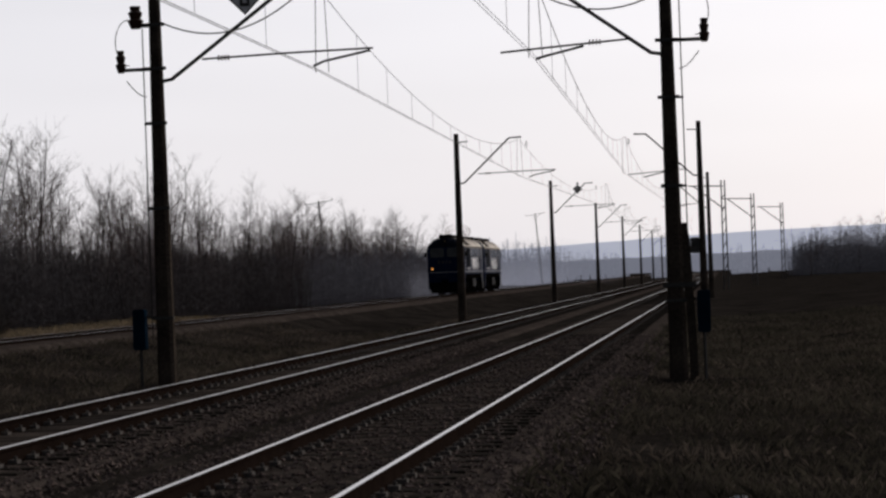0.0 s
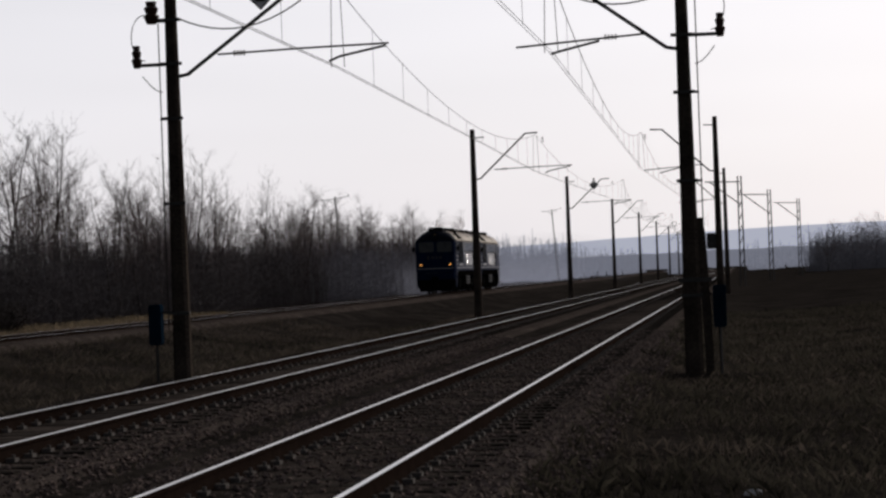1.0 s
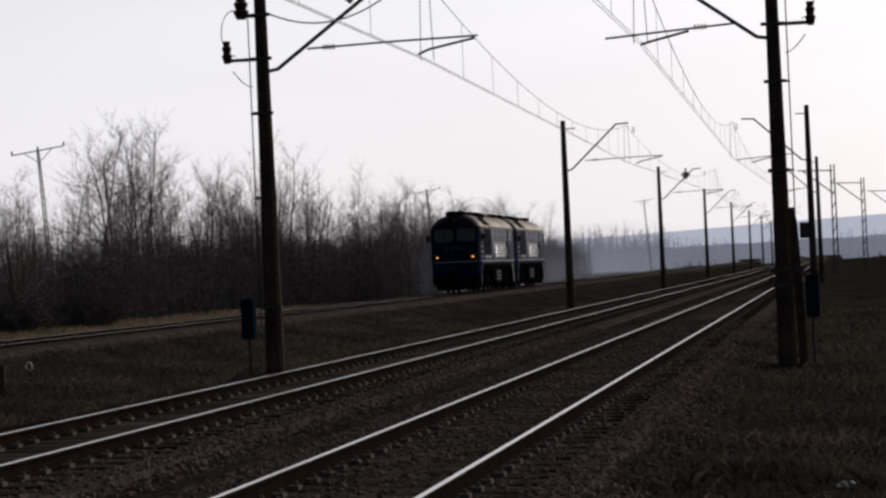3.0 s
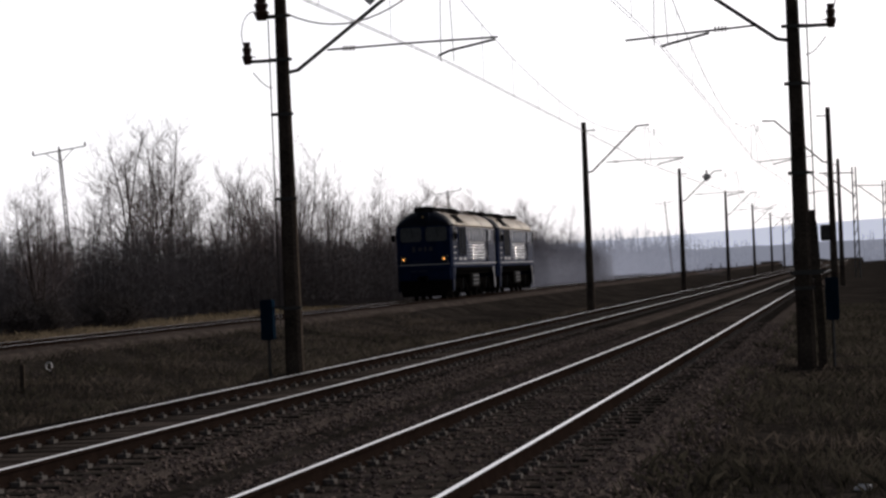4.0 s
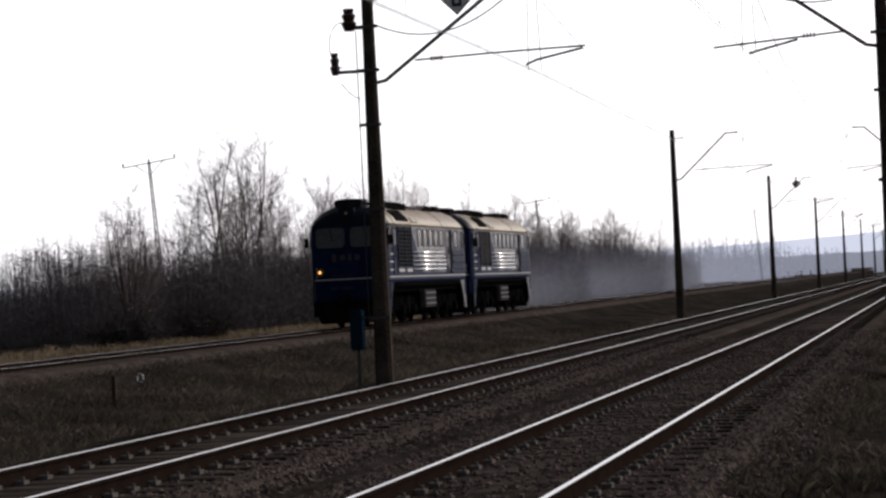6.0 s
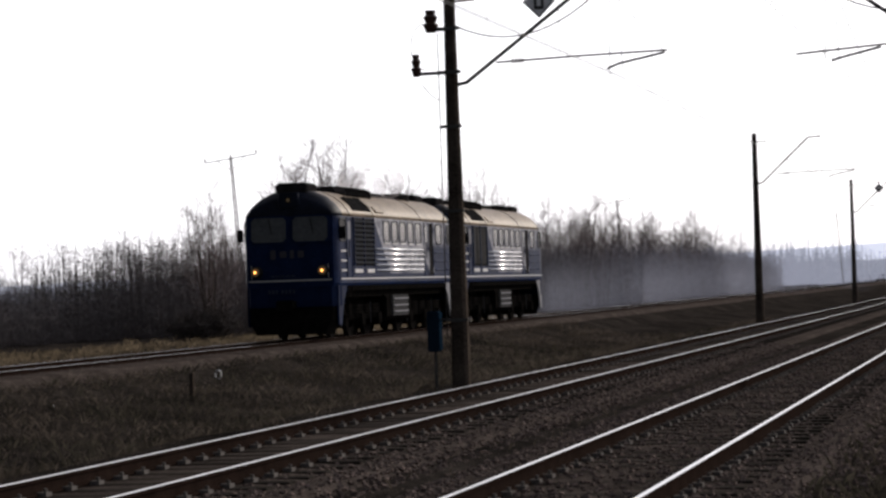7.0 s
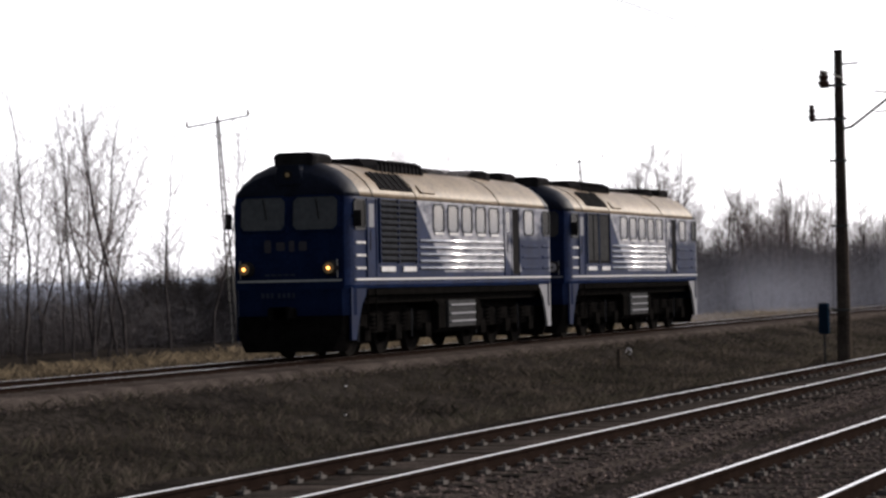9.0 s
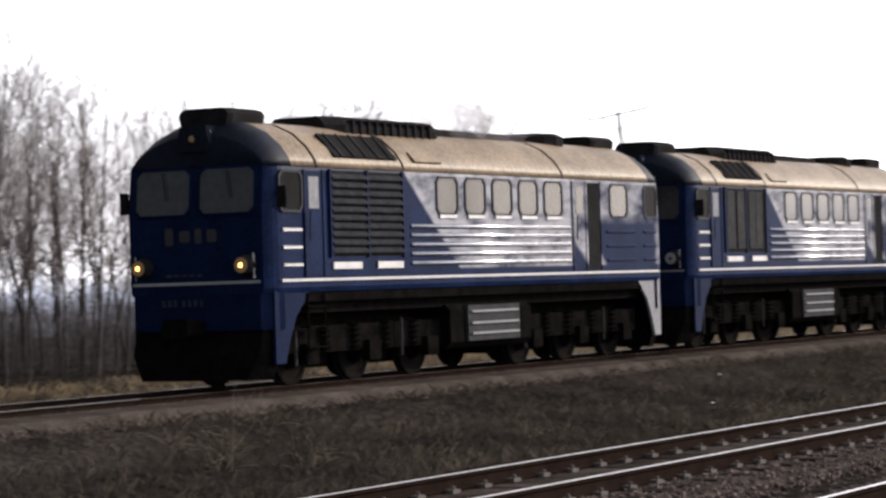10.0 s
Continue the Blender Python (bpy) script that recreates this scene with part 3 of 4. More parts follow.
        part("headlight_lens", g, M_LAMP_DIM if sgn > 0 and not panels else M_PANE, lh)
    # end faces
    for sgn, ye in ((1, 0.0), (-1, BODY)):
        for x0, x1 in ((-1.22, -0.1), (0.1, 1.22)):
            zs = (3.0, 3.76)
            yw = lambda z: ye + sgn * (0.1 * (z - 3.0) - 0.02)
            g = Geo()
            cor = [(x0 + 0.1, zs[0]), (x1 - 0.1, zs[0]), (x1, zs[0] + 0.1), (x1, zs[1] - 0.1), (x1 - 0.1, zs[1]), (x0 + 0.1, zs[1]), (x0, zs[1] - 0.1), (x0, zs[0] + 0.1)]
            big = [((x - (x0 + x1) / 2) * 1.08 + (x0 + x1) / 2, (z - 3.38) * 1.12 + 3.38) for x, z in cor]
            g.loft([[(x, yw(z) + sgn * 0.05, z) for x, z in big], [(x, yw(z), z) for x, z in big], [(x, yw(z) - sgn * 0.012, z) for x, z in cor], [(x, yw(z) + sgn * 0.012, z) for x, z in cor]], caps=False)
            fr = part("windscreen_frame", g, M_BLUE, t)
            g = Geo()
            g.loft([[(x, yw(z) + sgn * 0.01, z) for x, z in cor], [(x, yw(z) + sgn * 0.03, z) for x, z in cor]])
            part("windscreen_pane", g, M_PANE, fr, "dark reflective windscreen glass")
            g = Geo()
            xm = (x0 + x1) / 2
            g.tube([(xm, yw(3.72) - sgn * 0.03, 3.72), (xm + 0.1, yw(3.3) - sgn * 0.03, 3.25)], 0.012, 4)
            part("wiper", g, M_SOOT, fr)
        for x in (-1.06, 1.06):
            g = Geo()
            g.tube([(x, ye + sgn * 0.1, 2.1), (x, ye - sgn * 0.14, 2.1), (x, ye - sgn * 0.2, 2.1)], [0.2, 0.17, 0.15], 16)
            hl = part("lower_headlight", g, M_SOOT, t)
            g = Geo()
            g.tube([(x, ye - sgn * 0.195, 2.1), (x, ye - sgn * 0.215, 2.1)], 0.13, 16)
            # The bowl's faint glow stands for lens light thrown back by it.
            part("reflector", g, M_LAMP_DIM if sgn > 0 and not panels else M_TRIM, hl)
            g = Geo()
            g.tube([(x, ye - sgn * 0.21, 2.1), (x, ye - sgn * 0.23, 2.1)], 0.038, 14)
            part("lens", g, M_LAMP if sgn > 0 and not panels else M_PANE, hl)
        g = Geo()
        g.box(-1.31, 1.31, min(ye, ye - sgn * 0.025), max(ye, ye - sgn * 0.025), 1.79, 1.84)
        part("front_trim", g, M_TRIM, t)
        # apron and plough
        g = Geo()
        for_y = [(ye + sgn * a) for a in (0.0, 0.18, 0.45)]
        pr = [(-1.3, 1.62), (-1.3, 1.0), (1.3, 1.0), (1.3, 1.62)]
        g.loft([[(x * q, y, z) for x, z in pr] for y, q in zip(for_y, (1.0, 1.08, 1.15))])
        part("front_apron", g, M_BLUE, t)
        g = Geo()
        g.loft([[(-1.32, ye + sgn * 0.05, 1.0), (1.32, ye + sgn * 0.05, 1.0), (1.42, ye + sgn * 0.5, 1.0), (-1.42, ye + sgn * 0.5, 1.0)],
                [(-1.3, ye - sgn * 0.08, 0.6), (1.3, ye - sgn * 0.08, 0.6), (1.4, ye + sgn * 0.5, 0.6), (-1.4, ye + sgn * 0.5, 0.6)],
                [(-1.08, ye - sgn * 0.16, 0.16), (1.08, ye - sgn * 0.16, 0.16), (1.25, ye + sgn * 0.4, 0.16), (-1.25, ye + sgn * 0.4, 0.16)]])
        part("snow_plough", g, M_UNDER, t)
        g = Geo()
        a, b2 = sorted((ye + sgn * 0.1, ye - sgn * 0.62))
        g.box(-0.16, 0.16, a, b2, 0.92, 1.2, c=0.04)
        g.box(-0.3, 0.22, min(ye - sgn * 0.35, ye - sgn * 0.62), max(ye - sgn * 0.35, ye - sgn * 0.62), 0.9, 1.22, c=0.06)
        part("coupler", g, M_UNDER, t)
        if sgn > 0:
            for x, w2 in ((-0.72, 0.08), (-0.6, 0.08), (-0.48, 0.07), (-0.3, 0.07), (-0.18, 0.07), (-0.06, 0.07), (0.06, 0.07)):
                g = Geo()
                g.box(x, x + w2, ye - 0.012, ye + 0.02, 1.42, 1.54)
                part("number_bar", g, M_FAINT, t)
            for x, w2, h2 in ((-0.62, 0.17, 0.3), (-0.32, 0.22, 0.2), (0.0, 0.14, 0.26), (0.25, 0.2, 0.22)):
                g = Geo()
                g.box(x, x + w2, ye - 0.012, ye + 0.02, 2.62 - h2 / 2, 2.62 + h2 / 2, c=0.03)
                part("emblem_shape", g, M_TAN, t)
            for i in range(5):
                g = Geo()
                g.box(-0.62 + 0.16 * i, -0.5 + 0.16 * i, ye - 0.012, ye + 0.02, 1.93, 1.98)
                part("lettering_bar", g, M_FAINT, t)
            for x in (-1.22, 1.22):
                g = Geo()
                g.tube([(x, ye - 0.05, 1.88), (x, ye - 0.06, 2.3)], 0.014, 5)
                part("handrail", g, M_TRIM, t)
    # sides
    for sx in (1, -1):
        X = lambda a: sx * a

        def slab(nm, y0, y1, z0, z1, x0, x1, m, par=t, lab=""):
            q = Geo()
            a, b2 = sorted((X(x0), X(x1)))
            q.box(a, b2, y0, y1, z0, z1)
            return part(nm, q, m, par, lab)

        slab("sill_trim", 0.35, BODY - 0.35, 1.8, 1.845, 1.48, 1.525, M_TRIM)

        def window(y0, y1, z0, z1, m=M_PANE):
            q = Geo()
            c, e = 0.09, 0.045
            cor = [(y0 + c, z0), (y1 - c, z0), (y1, z0 + c), (y1, z1 - c), (y1 - c, z1), (y0 + c, z1), (y0, z1 - c), (y0, z0 + c)]
            ym, zm = (y0 + y1) / 2, (z0 + z1) / 2
            ky, kz = 1 + 2 * e / (y1 - y0), 1 + 2 * e / (z1 - z0)
            big = [((y - ym) * ky + ym, (z - zm) * kz + zm) for y, z in cor]
            q.loft([[(X(1.49), y, z) for y, z in big], [(X(1.525), y, z) for y, z in big], [(X(1.525), y, z) for y, z in cor], [(X(1.5), y, z) for y, z in cor]], caps=False)
            fr = part("window_frame", q, M_BROW, t)
            q = Geo()
            q.loft([[(X(1.49), y, z) for y, z in cor], [(X(1.507), y, z) for y, z in cor]])
            part("window_pane", q, m, fr)
            if y0 > 5 and y1 < 12:
                slab("drip_sill", y0 + 0.05, y1 - 0.05, z0 - 0.1, z0 - 0.04, 1.5, 1.535, M_TRIM, fr)
            return fr

        window(0.36, 1.02, 3.02, 3.66, M_CAB)
        window(14.9, 15.5, 3.02, 3.66, M_CAB)
        for k in range(5):
            window(5.75 + 1.1 * k, 6.5 + 1.1 * k, 3.02, 3.66)
        window(13.2, 14.0, 3.02, 3.66)
        for y0, y1, opened in ((1.12, 1.72, False), (11.4, 12.0, False), (12.02, 12.7, True)):
            # The opened door is a solid slab; the doorway's shade is its dark colour.
            d = slab("side_door", y0, y1, 1.9, 3.7, 1.49, 1.512, M_SOOT if opened else M_LIVERY, t, "open doorway, its inner shade painted dark" if opened else "")
            for yy in (y0, y1):
                slab("door_jamb", yy - 0.025, yy + 0.025, 1.88, 3.72, 1.5, 1.53, M_LIVERY, d)
            if not opened:
                slab("door_pane", y0 + 0.14, y1 - 0.14, 3.05, 3.6, 1.5, 1.518, M_PALE if y0 < 2 else M_PANE, d)
                q = Geo()
                q.tube([(X(1.56), y0 + 0.08, 2.5), (X(1.58), y0 + 0.08, 3.0)], 0.014, 5)
                part("grab_handle", q, M_SOOT, d)
        # louvres or panels
        gr = slab("grille", 1.95, 4.45, 2.22, 3.72, 1.49, 1.505, M_SOOT)
        for yy in (1.95, 3.2, 4.45):
            slab("grille_post", yy - 0.035, yy + 0.035, 2.2, 3.74, 1.5, 1.545, M_LIVERY, gr)
        if panels and sx > 0:
            for yy in (2.3, 2.9, 3.6, 4.0):
                slab("shutter", yy - 0.22, yy + 0.22, 2.3, 3.66, 1.505, 1.525, M_TANK, gr)
        else:
            for i in range(10):
                z = 2.3 + i * 0.144
                q = Geo()
                q.loft([[(X(1.5), y, z + 0.075), (X(1.565), y, z + 0.012), (X(1.565), y, z - 0.022), (X(1.5), y, z + 0.04)] for y in (1.98, 4.42)])
                part("louvre_slat", q, M_SLAT, gr)
        for y0, y1 in ((2.0, 2.95), (3.5, 4.4)):
            slab("vent_flap", y0, y1, 2.0, 2.12, 1.5, 1.53, M_TRIM)
        # roof air intake on the slope
        q = Geo()
        q.loft([[(X(1.46), y, 3.98), (X(1.07), y, 4.4), (X(1.03), y, 4.36), (X(1.42), y, 3.94)] for y in (2.25, 4.4)])
        ri = part("roof_intake", q, M_SOOT, t)
        for i in range(5):
            q = Geo()
            yy = 2.45 + 0.42 * i
            q.loft([[(X(1.48), y, 4.0), (X(1.09), y, 4.42), (X(1.05), y, 4.38), (X(1.44), y, 3.96)] for y in (yy, yy + 0.025)])
            part("intake_bar", q, M_TANK, ri)
        q = Geo()
        q.loft([[(X(1.485), y, 3.96), (X(1.32), y, 4.15), (X(1.3), y, 4.12), (X(1.46), y, 3.93)] for y in (5.0, 6.0)])
        part("roof_hatch", q, M_ROOF, t)
        # ribs pressed into the wall
        for i in range(5):
            z = 2.08 + 0.17 * i
            q = Geo()
            q.loft([[(X(1.495), y, z - 0.05), (X(1.525), y, z - 0.035), (X(1.535), y, z), (X(1.525), y, z + 0.035), (X(1.495), y, z + 0.05)] for y in (4.75, 11.25)])
            part("wall_rib", q, M_RIB, t, smooth=True)
        for z in (2.08, 2.38, 2.68):
            for y0, y1 in ((0.42, 1.02), (13.0, 14.4), (14.85, 15.5)):
                q = Geo()
                q.loft([[(X(1.495), y, z - 0.04), (X(1.525), y, z - 0.02), (X(1.525), y, z + 0.02), (X(1.495), y, z + 0.04)] for y in (y0, y1)])
                part("wall_rib", q, M_TRIM if y0 < 2 else M_LIVERY, t)
        q = Geo()
        q.box(*sorted((X(1.55), X(1.72))), 0.22, 0.27, 3.05, 3.42)
        q.tube([(X(1.45), 0.3, 3.3), (X(1.62), 0.25, 3.3)], 0.015, 5)
        part("mirror", q, M_SOOT, t)
        # end skirts
        for sgn, ye in ((1, 0.0), (-1, BODY)):
            q = Geo()
            poly = [(0.2, 1.66), (1.35, 1.66), (0.85, 1.2), (0.62, 0.75), (0.5, 0.42), (0.2, 0.42)]
            poly = [(ye + sgn * y, z) for y, z in poly]
            if sgn < 0:
                poly = poly[::-1]
            q.loft([[(X(1.39), y, z) for y, z in poly], [(X(1.455), y, z) for y, z in poly]])
            part("end_skirt", q, M_BLUE if sgn > 0 else M_PALE, t)
        slab("frame_beam", 0.4, BODY - 0.4, 1.45, 1.64, 1.3, 1.44, M_UNDER)
        # steps
        q = Geo()
        for z in (1.35, 1.0, 0.65):
            q.box(*sorted((X(1.3), X(1.5))), 1.2, 1.75, z, z + 0.03)
        for yy in (1.2, 1.75):
            q.tube([(X(1.47), yy, 1.6), (X(1.47), yy, 0.62)], 0.018, 5)
        part("step_ladder", q, M_UNDER, t)
    # underneath
    g = Geo()
    g.box(-1.25, 1.25, 0.5, BODY - 0.5, 1.25, 1.6)
    part("underframe", g, M_UNDER, t)
    g = Geo()
    g.box(-1.4, 1.4, 6.3, 9.6, 0.45, 1.3, c=0.12)
    tank = part("fuel_tank", g, M_UNDER, t)
    for sx in (1, -1):
        g = Geo()
        a, b2 = sorted((sx * 1.38, sx * 1.46))
        g.box(a, b2, 6.9, 9.0, 0.58, 1.26)
        bb = part("battery_box", g, M_TANK, tank, "light grey battery box with ribbed doors")
        for z in (0.72, 0.92, 1.14):
            g = Geo()
            a, b2 = sorted((sx * 1.455, sx * 1.5))
            g.box(a, b2, 7.0, 8.9, z - 0.022, z + 0.022)
            part("box_rib", g, M_PALE, bb)
    axles = []
    for yc in (3.7, 12.2):
        g = Geo()
        g.box(-0.62, 0.62, yc - 2.85, yc + 2.85, 0.26, 1.3, c=0.1)
        part("traction_gear", g, M_UNDER, t)
        for sx in (1, -1):
            g = Geo()
            a, b2 = sorted((sx * 1.06, sx * 1.18))
            g.box(a, b2, yc - 2.75, yc + 2.75, 0.55, 1.02)
            for dy in (-2.1, 0, 2.1):
                g.box(*sorted((sx * 1.12, sx * 1.3)), yc + dy - 0.2, yc + dy + 0.2, 0.36, 0.72)
            bf = part("bogie_frame", g, M_UNDER, t)
            for dy in (-1.55, -0.55, 0.55, 1.55):
                g = Geo()
                for k in range(5):
                    g.tube([(sx * 1.2, yc + dy, 0.6 + k * 0.1), (sx * 1.2, yc + dy, 0.64 + k * 0.1)], 0.13, 10)
                part("coil_spring", g, M_UNDER, bf)
            g = Geo()
            g.tube([(sx * 1.26, yc - 2.6, 0.95), (sx * 1.26, yc - 2.6, 0.35)], 0.03, 5)
            part("brake_rod", g, M_TANK, bf)
            g = Geo()
            g.tube([(sx * 1.26, yc + 1.0, 1.1), (sx * 1.26, yc + 1.0, 0.4)], 0.025, 5)
            part("brake_rod", g, M_TANK, bf)
        for dy in (-2.1, 0, 2.1):
            w = new("wheelset")
            w.parent = t
            w.location = (0, yc + dy, 0.525)
            for sx in (1, -1):
                g = Geo()
                n = 28
                prof = [(0.7, 0.22), (0.73, 0.42), (0.7, 0.46), (0.7, 0.56), (0.74, 0.555), (0.745, 0.527), (0.835, 0.522), (0.84, 0.46), (0.8, 0.42), (0.8, 0.22), (0.86, 0.17), (0.86, 0.0)]
                rings = [[(sx * x, r * math.cos(q), r * math.sin(q)) for q in [2 * math.pi * i / n for i in range(n)]] for x, r in prof[:-1]]
                g.loft(rings)
                part("wheel", g, M_WHEEL, w)
                g = Geo()
                g.tube([(sx * 0.8, 0, 0), (sx * 0.9, 0, 0), (sx * 0.93, 0, 0)], [0.24, 0.2, 0.12], 10)
                part("hub", g, M_UNDER, w)
            g = Geo()
            g.tube([(-0.9, 0, 0), (0.9, 0, 0)], 0.09, 10)
            part("axle", g, M_WHEEL, w)
            axles.append((w, yc + dy))
    return t, axles


def smoke_puffs():
    """Thin exhaust drifting over the roof, in a few soft puffs."""
    m = bpy.data.materials.new("thin_exhaust_smoke")
    m.use_nodes = True
    n, l = m.node_tree.nodes, m.node_tree.links
    n.remove(n["Principled BSDF"])
    see, lit, veil = n.new("ShaderNodeBsdfTransparent"), n.new("ShaderNodeBsdfTranslucent"), n.new("ShaderNodeMixShader")
    lit.inputs["Color"].default_value = (0.85, 0.8, 0.8, 1)
    co, ball, wisps = n.new("ShaderNodeTexCoord"), n.new("ShaderNodeTexGradient"), n.new("ShaderNodeTexNoise")
    flat = n.new("ShaderNodeMapping")
    flat.inputs["Scale"].default_value = (0.25, 0.95, 0.95)
    ball.gradient_type = "SPHERICAL"
    l.new(co.outputs["Object"], flat.inputs["Vector"])
    l.new(flat.outputs["Vector"], ball.inputs["Vector"])
    l.new(co.outputs["Object"], wisps.inputs["Vector"])
    wisps.inputs["Scale"].default_value, wisps.inputs["Detail"].default_value = 2.2, 4.0
    mul = n.new("ShaderNodeMath")
    mul.operation = "MULTIPLY"
    l.new(ball.outputs["Fac"], mul.inputs[0])
    l.new(wisps.outputs["Fac"], mul.inputs[1])
    dens = n.new("ShaderNodeMath")
    dens.operation, dens.use_clamp, dens.inputs[1].default_value = "MULTIPLY", True, 1.15
    l.new(mul.outputs[0], dens.inputs[0])
    l.new(dens.outputs[0], veil.inputs["Fac"])
    l.new(see.outputs[0], veil.inputs[1])
    l.new(lit.outputs[0], veil.inputs[2])
    l.new(veil.outputs[0], n["Material Output"].inputs["Surface"])
    t = thing("exhaust_smoke", pose(0, 0, 0), "thin grey exhaust smoke drifting above the roof", "smoke")
    g = Geo()
    rings = []
    for i in range(1, 12):
        a = math.pi * i / 12
        rings.append([Vector((math.sin(a) * math.cos(q), math.sin(a) * math.sin(q), math.cos(a))) for q in [2 * math.pi * j / 24 for j in range(24)]])
    g.loft(rings)
    me = g.mesh("smoke_puff", m, True)
    for y, z, sx, sy, sz in ((8.9, 4.9, 0.8, 1.3, 0.55), (10.2, 5.15, 1.1, 1.9, 0.75)):
        ob = new("smoke_puff", me)
        ob.parent = t
        ob.location, ob.scale = (0, y, z), (sx, sy, sz)
    return t


def lingering_haze():
    """Thin exhaust haze that trails low behind the train, in broad soft shells."""
    m = bpy.data.materials.new("thin_blue_haze")
    m.use_nodes = True
    n, l = m.node_tree.nodes, m.node_tree.links
    n.remove(n["Principled BSDF"])
    see, lit, veil = n.new("ShaderNodeBsdfTransparent"), n.new("ShaderNodeBsdfTranslucent"), n.new("ShaderNodeMixShader")
    lit.inputs["Color"].default_value = (0.35, 0.375, 0.48, 1)
    co, ball, flat = n.new("ShaderNodeTexCoord"), n.new("ShaderNodeTexGradient"), n.new("ShaderNodeMapping")
    flat.inputs["Scale"].default_value = (0.97, 0.2, 0.97)
    ball.gradient_type = "SPHERICAL"
    l.new(co.outputs["Object"], flat.inputs["Vector"])
    l.new(flat.outputs["Vector"], ball.inputs["Vector"])
    dens = n.new("ShaderNodeMath")
    dens.operation, dens.inputs[1].default_value = "MULTIPLY", 0.25
    l.new(ball.outputs["Fac"], dens.inputs[0])
    l.new(dens.outputs[0], veil.inputs["Fac"])
    l.new(see.outputs[0], veil.inputs[1])
    l.new(lit.outputs[0], veil.inputs[2])
    l.new(veil.outputs[0], n["Material Output"].inputs["Surface"])
    g = Geo()
    g.loft([[Vector((math.sin(a) * math.cos(q), -math.cos(a), math.sin(a) * math.sin(q))) for q in [2 * math.pi * j / 32 for j in range(32)]] for a in [0.012] + [math.pi / 2 * i / 10 for i in range(1, 11)]])
    g.f.pop()
    g.m.pop()
    me = g.mesh("haze_puff", m, True)
    t = thing("exhaust_haze", pose(0, 0, 0), "thin bluish exhaust haze trailing low behind the train", "smoke")
    for x, y, z, sx, sz in ((-31, 72, 1.0, 8, 3.8), (-31, 108, 1.2, 9, 4.4), (-30, 152, 1.4, 12, 5.0), (-30, 215, 1.8, 14, 5.8)):
        ob = new("haze_puff", me)
        ob.parent = t
        ob.location, ob.scale = (x, y, z), (sx, 9.0, sz)
    return t


haze_trail = lingering_haze()


# ---- trees and scrub ----
def branch(g, r, p, d, length, rad, segs, n, up=0.15, wob=0.18):
    """One tapering limb; returns the points along it."""
    pts, radii = [p], [rad]
    for i in range(segs):
        d = (d + Vector((r.gauss(0, wob), r.gauss(0, wob), r.gauss(0, wob) + up))).normalized()
        p = p + d * (length / segs)
        pts.append(p)
        radii.append(rad * (1 - (i + 1) / segs * 0.8))
    g.tube(pts, radii, n, caps=False)
    return pts, radii


def make_tree(seed, height, birch, spread=1.0, stems=1, low=0.3):
    r = random.Random(seed)
    trunk, crown = Geo(), Geo()
    for s in range(stems):
        lean = Vector((r.gauss(0, 0.06), r.gauss(0, 0.06), 1)) if stems == 1 else Vector((r.gauss(0, 0.2), r.gauss(0, 0.2), 1))
        h = height * (1.0 if s == 0 else r.uniform(0.6, 0.95))
        pts, radii = branch(trunk, r, Vector((r.gauss(0, 0.2) * (stems > 1), r.gauss(0, 0.2) * (stems > 1), -0.3)), lean.normalized(), h, h * (0.005 if birch else 0.007) + 0.012, 10, 6, 0.08, 0.09 if birch else 0.05)
        for k in range(int(22 / stems) + 9):
            f = low + (1 - low) * (k + r.random()) / (int(22 / stems) + 9)
            f = min(f, 0.98)
            i = int(f * 10)
            p = pts[i].lerp(pts[i + 1], f * 10 - i)
            a = r.uniform(0, 2 * math.pi)
            steep = 0.9 if birch else 0.6
            d = Vector((math.cos(a), math.sin(a), steep + r.gauss(0, 0.25))).normalized()
            ln = h * spread * (0.30 * (1 - f) + 0.09) * r.uniform(0.7, 1.3)
            bp, br = branch(crown, r, p, d, ln, max(0.008, radii[i] * 0.45), 4, 4, 0.12)
            for m in range(5 if birch else 8):
                q = r.randint(1, 4)
                dd = (bp[q] - bp[q - 1]).normalized() + Vector((r.gauss(0, 0.6), r.gauss(0, 0.6), r.gauss(0.25, 0.4)))
                sp, sr = branch(crown, r, bp[q], dd.normalized(), ln * r.uniform(0.35, 0.75), 0.0075, 2, 3, 0.14)
                for m2 in range(2 if birch else 3):
                    dd = (sp[2] - sp[1]).normalized() + Vector((r.gauss(0, 0.6), r.gauss(0, 0.6), r.gauss(0.15, 0.4)))
                    branch(crown, r, sp[r.randint(1, 2)], dd.normalized(), ln * r.uniform(0.2, 0.45), 0.0055, 1, 3)
    return trunk.mesh("trunk", M_BIRCH if birch else M_BARK, True), crown.mesh("crown", M_TWIG)


KINDS = {}
for i in range(5):
    KINDS["birch", i] = make_tree(20 + i, 10.0, True, 0.8, 1, 0.3)
    KINDS["alder", i] = make_tree(40 + i, 9.0, False, 1.0, 2 + i % 3, 0.25)


def tree(kind, i, x, y, h, label, group):
    base = 10.0 if kind == "birch" else 9.0
    k = h / base
    t = thing("bare_tree", Matrix.LocRotScale((x, y, rough_ground(x, y) - 0.05), Euler((0, 0, rng.uniform(0, 6.28))), (k, k, k)), label, "tree", group)
    for nm, me in zip(("trunk", "crown"), KINDS[kind, i]):
        new(nm, me).parent = t
    return t


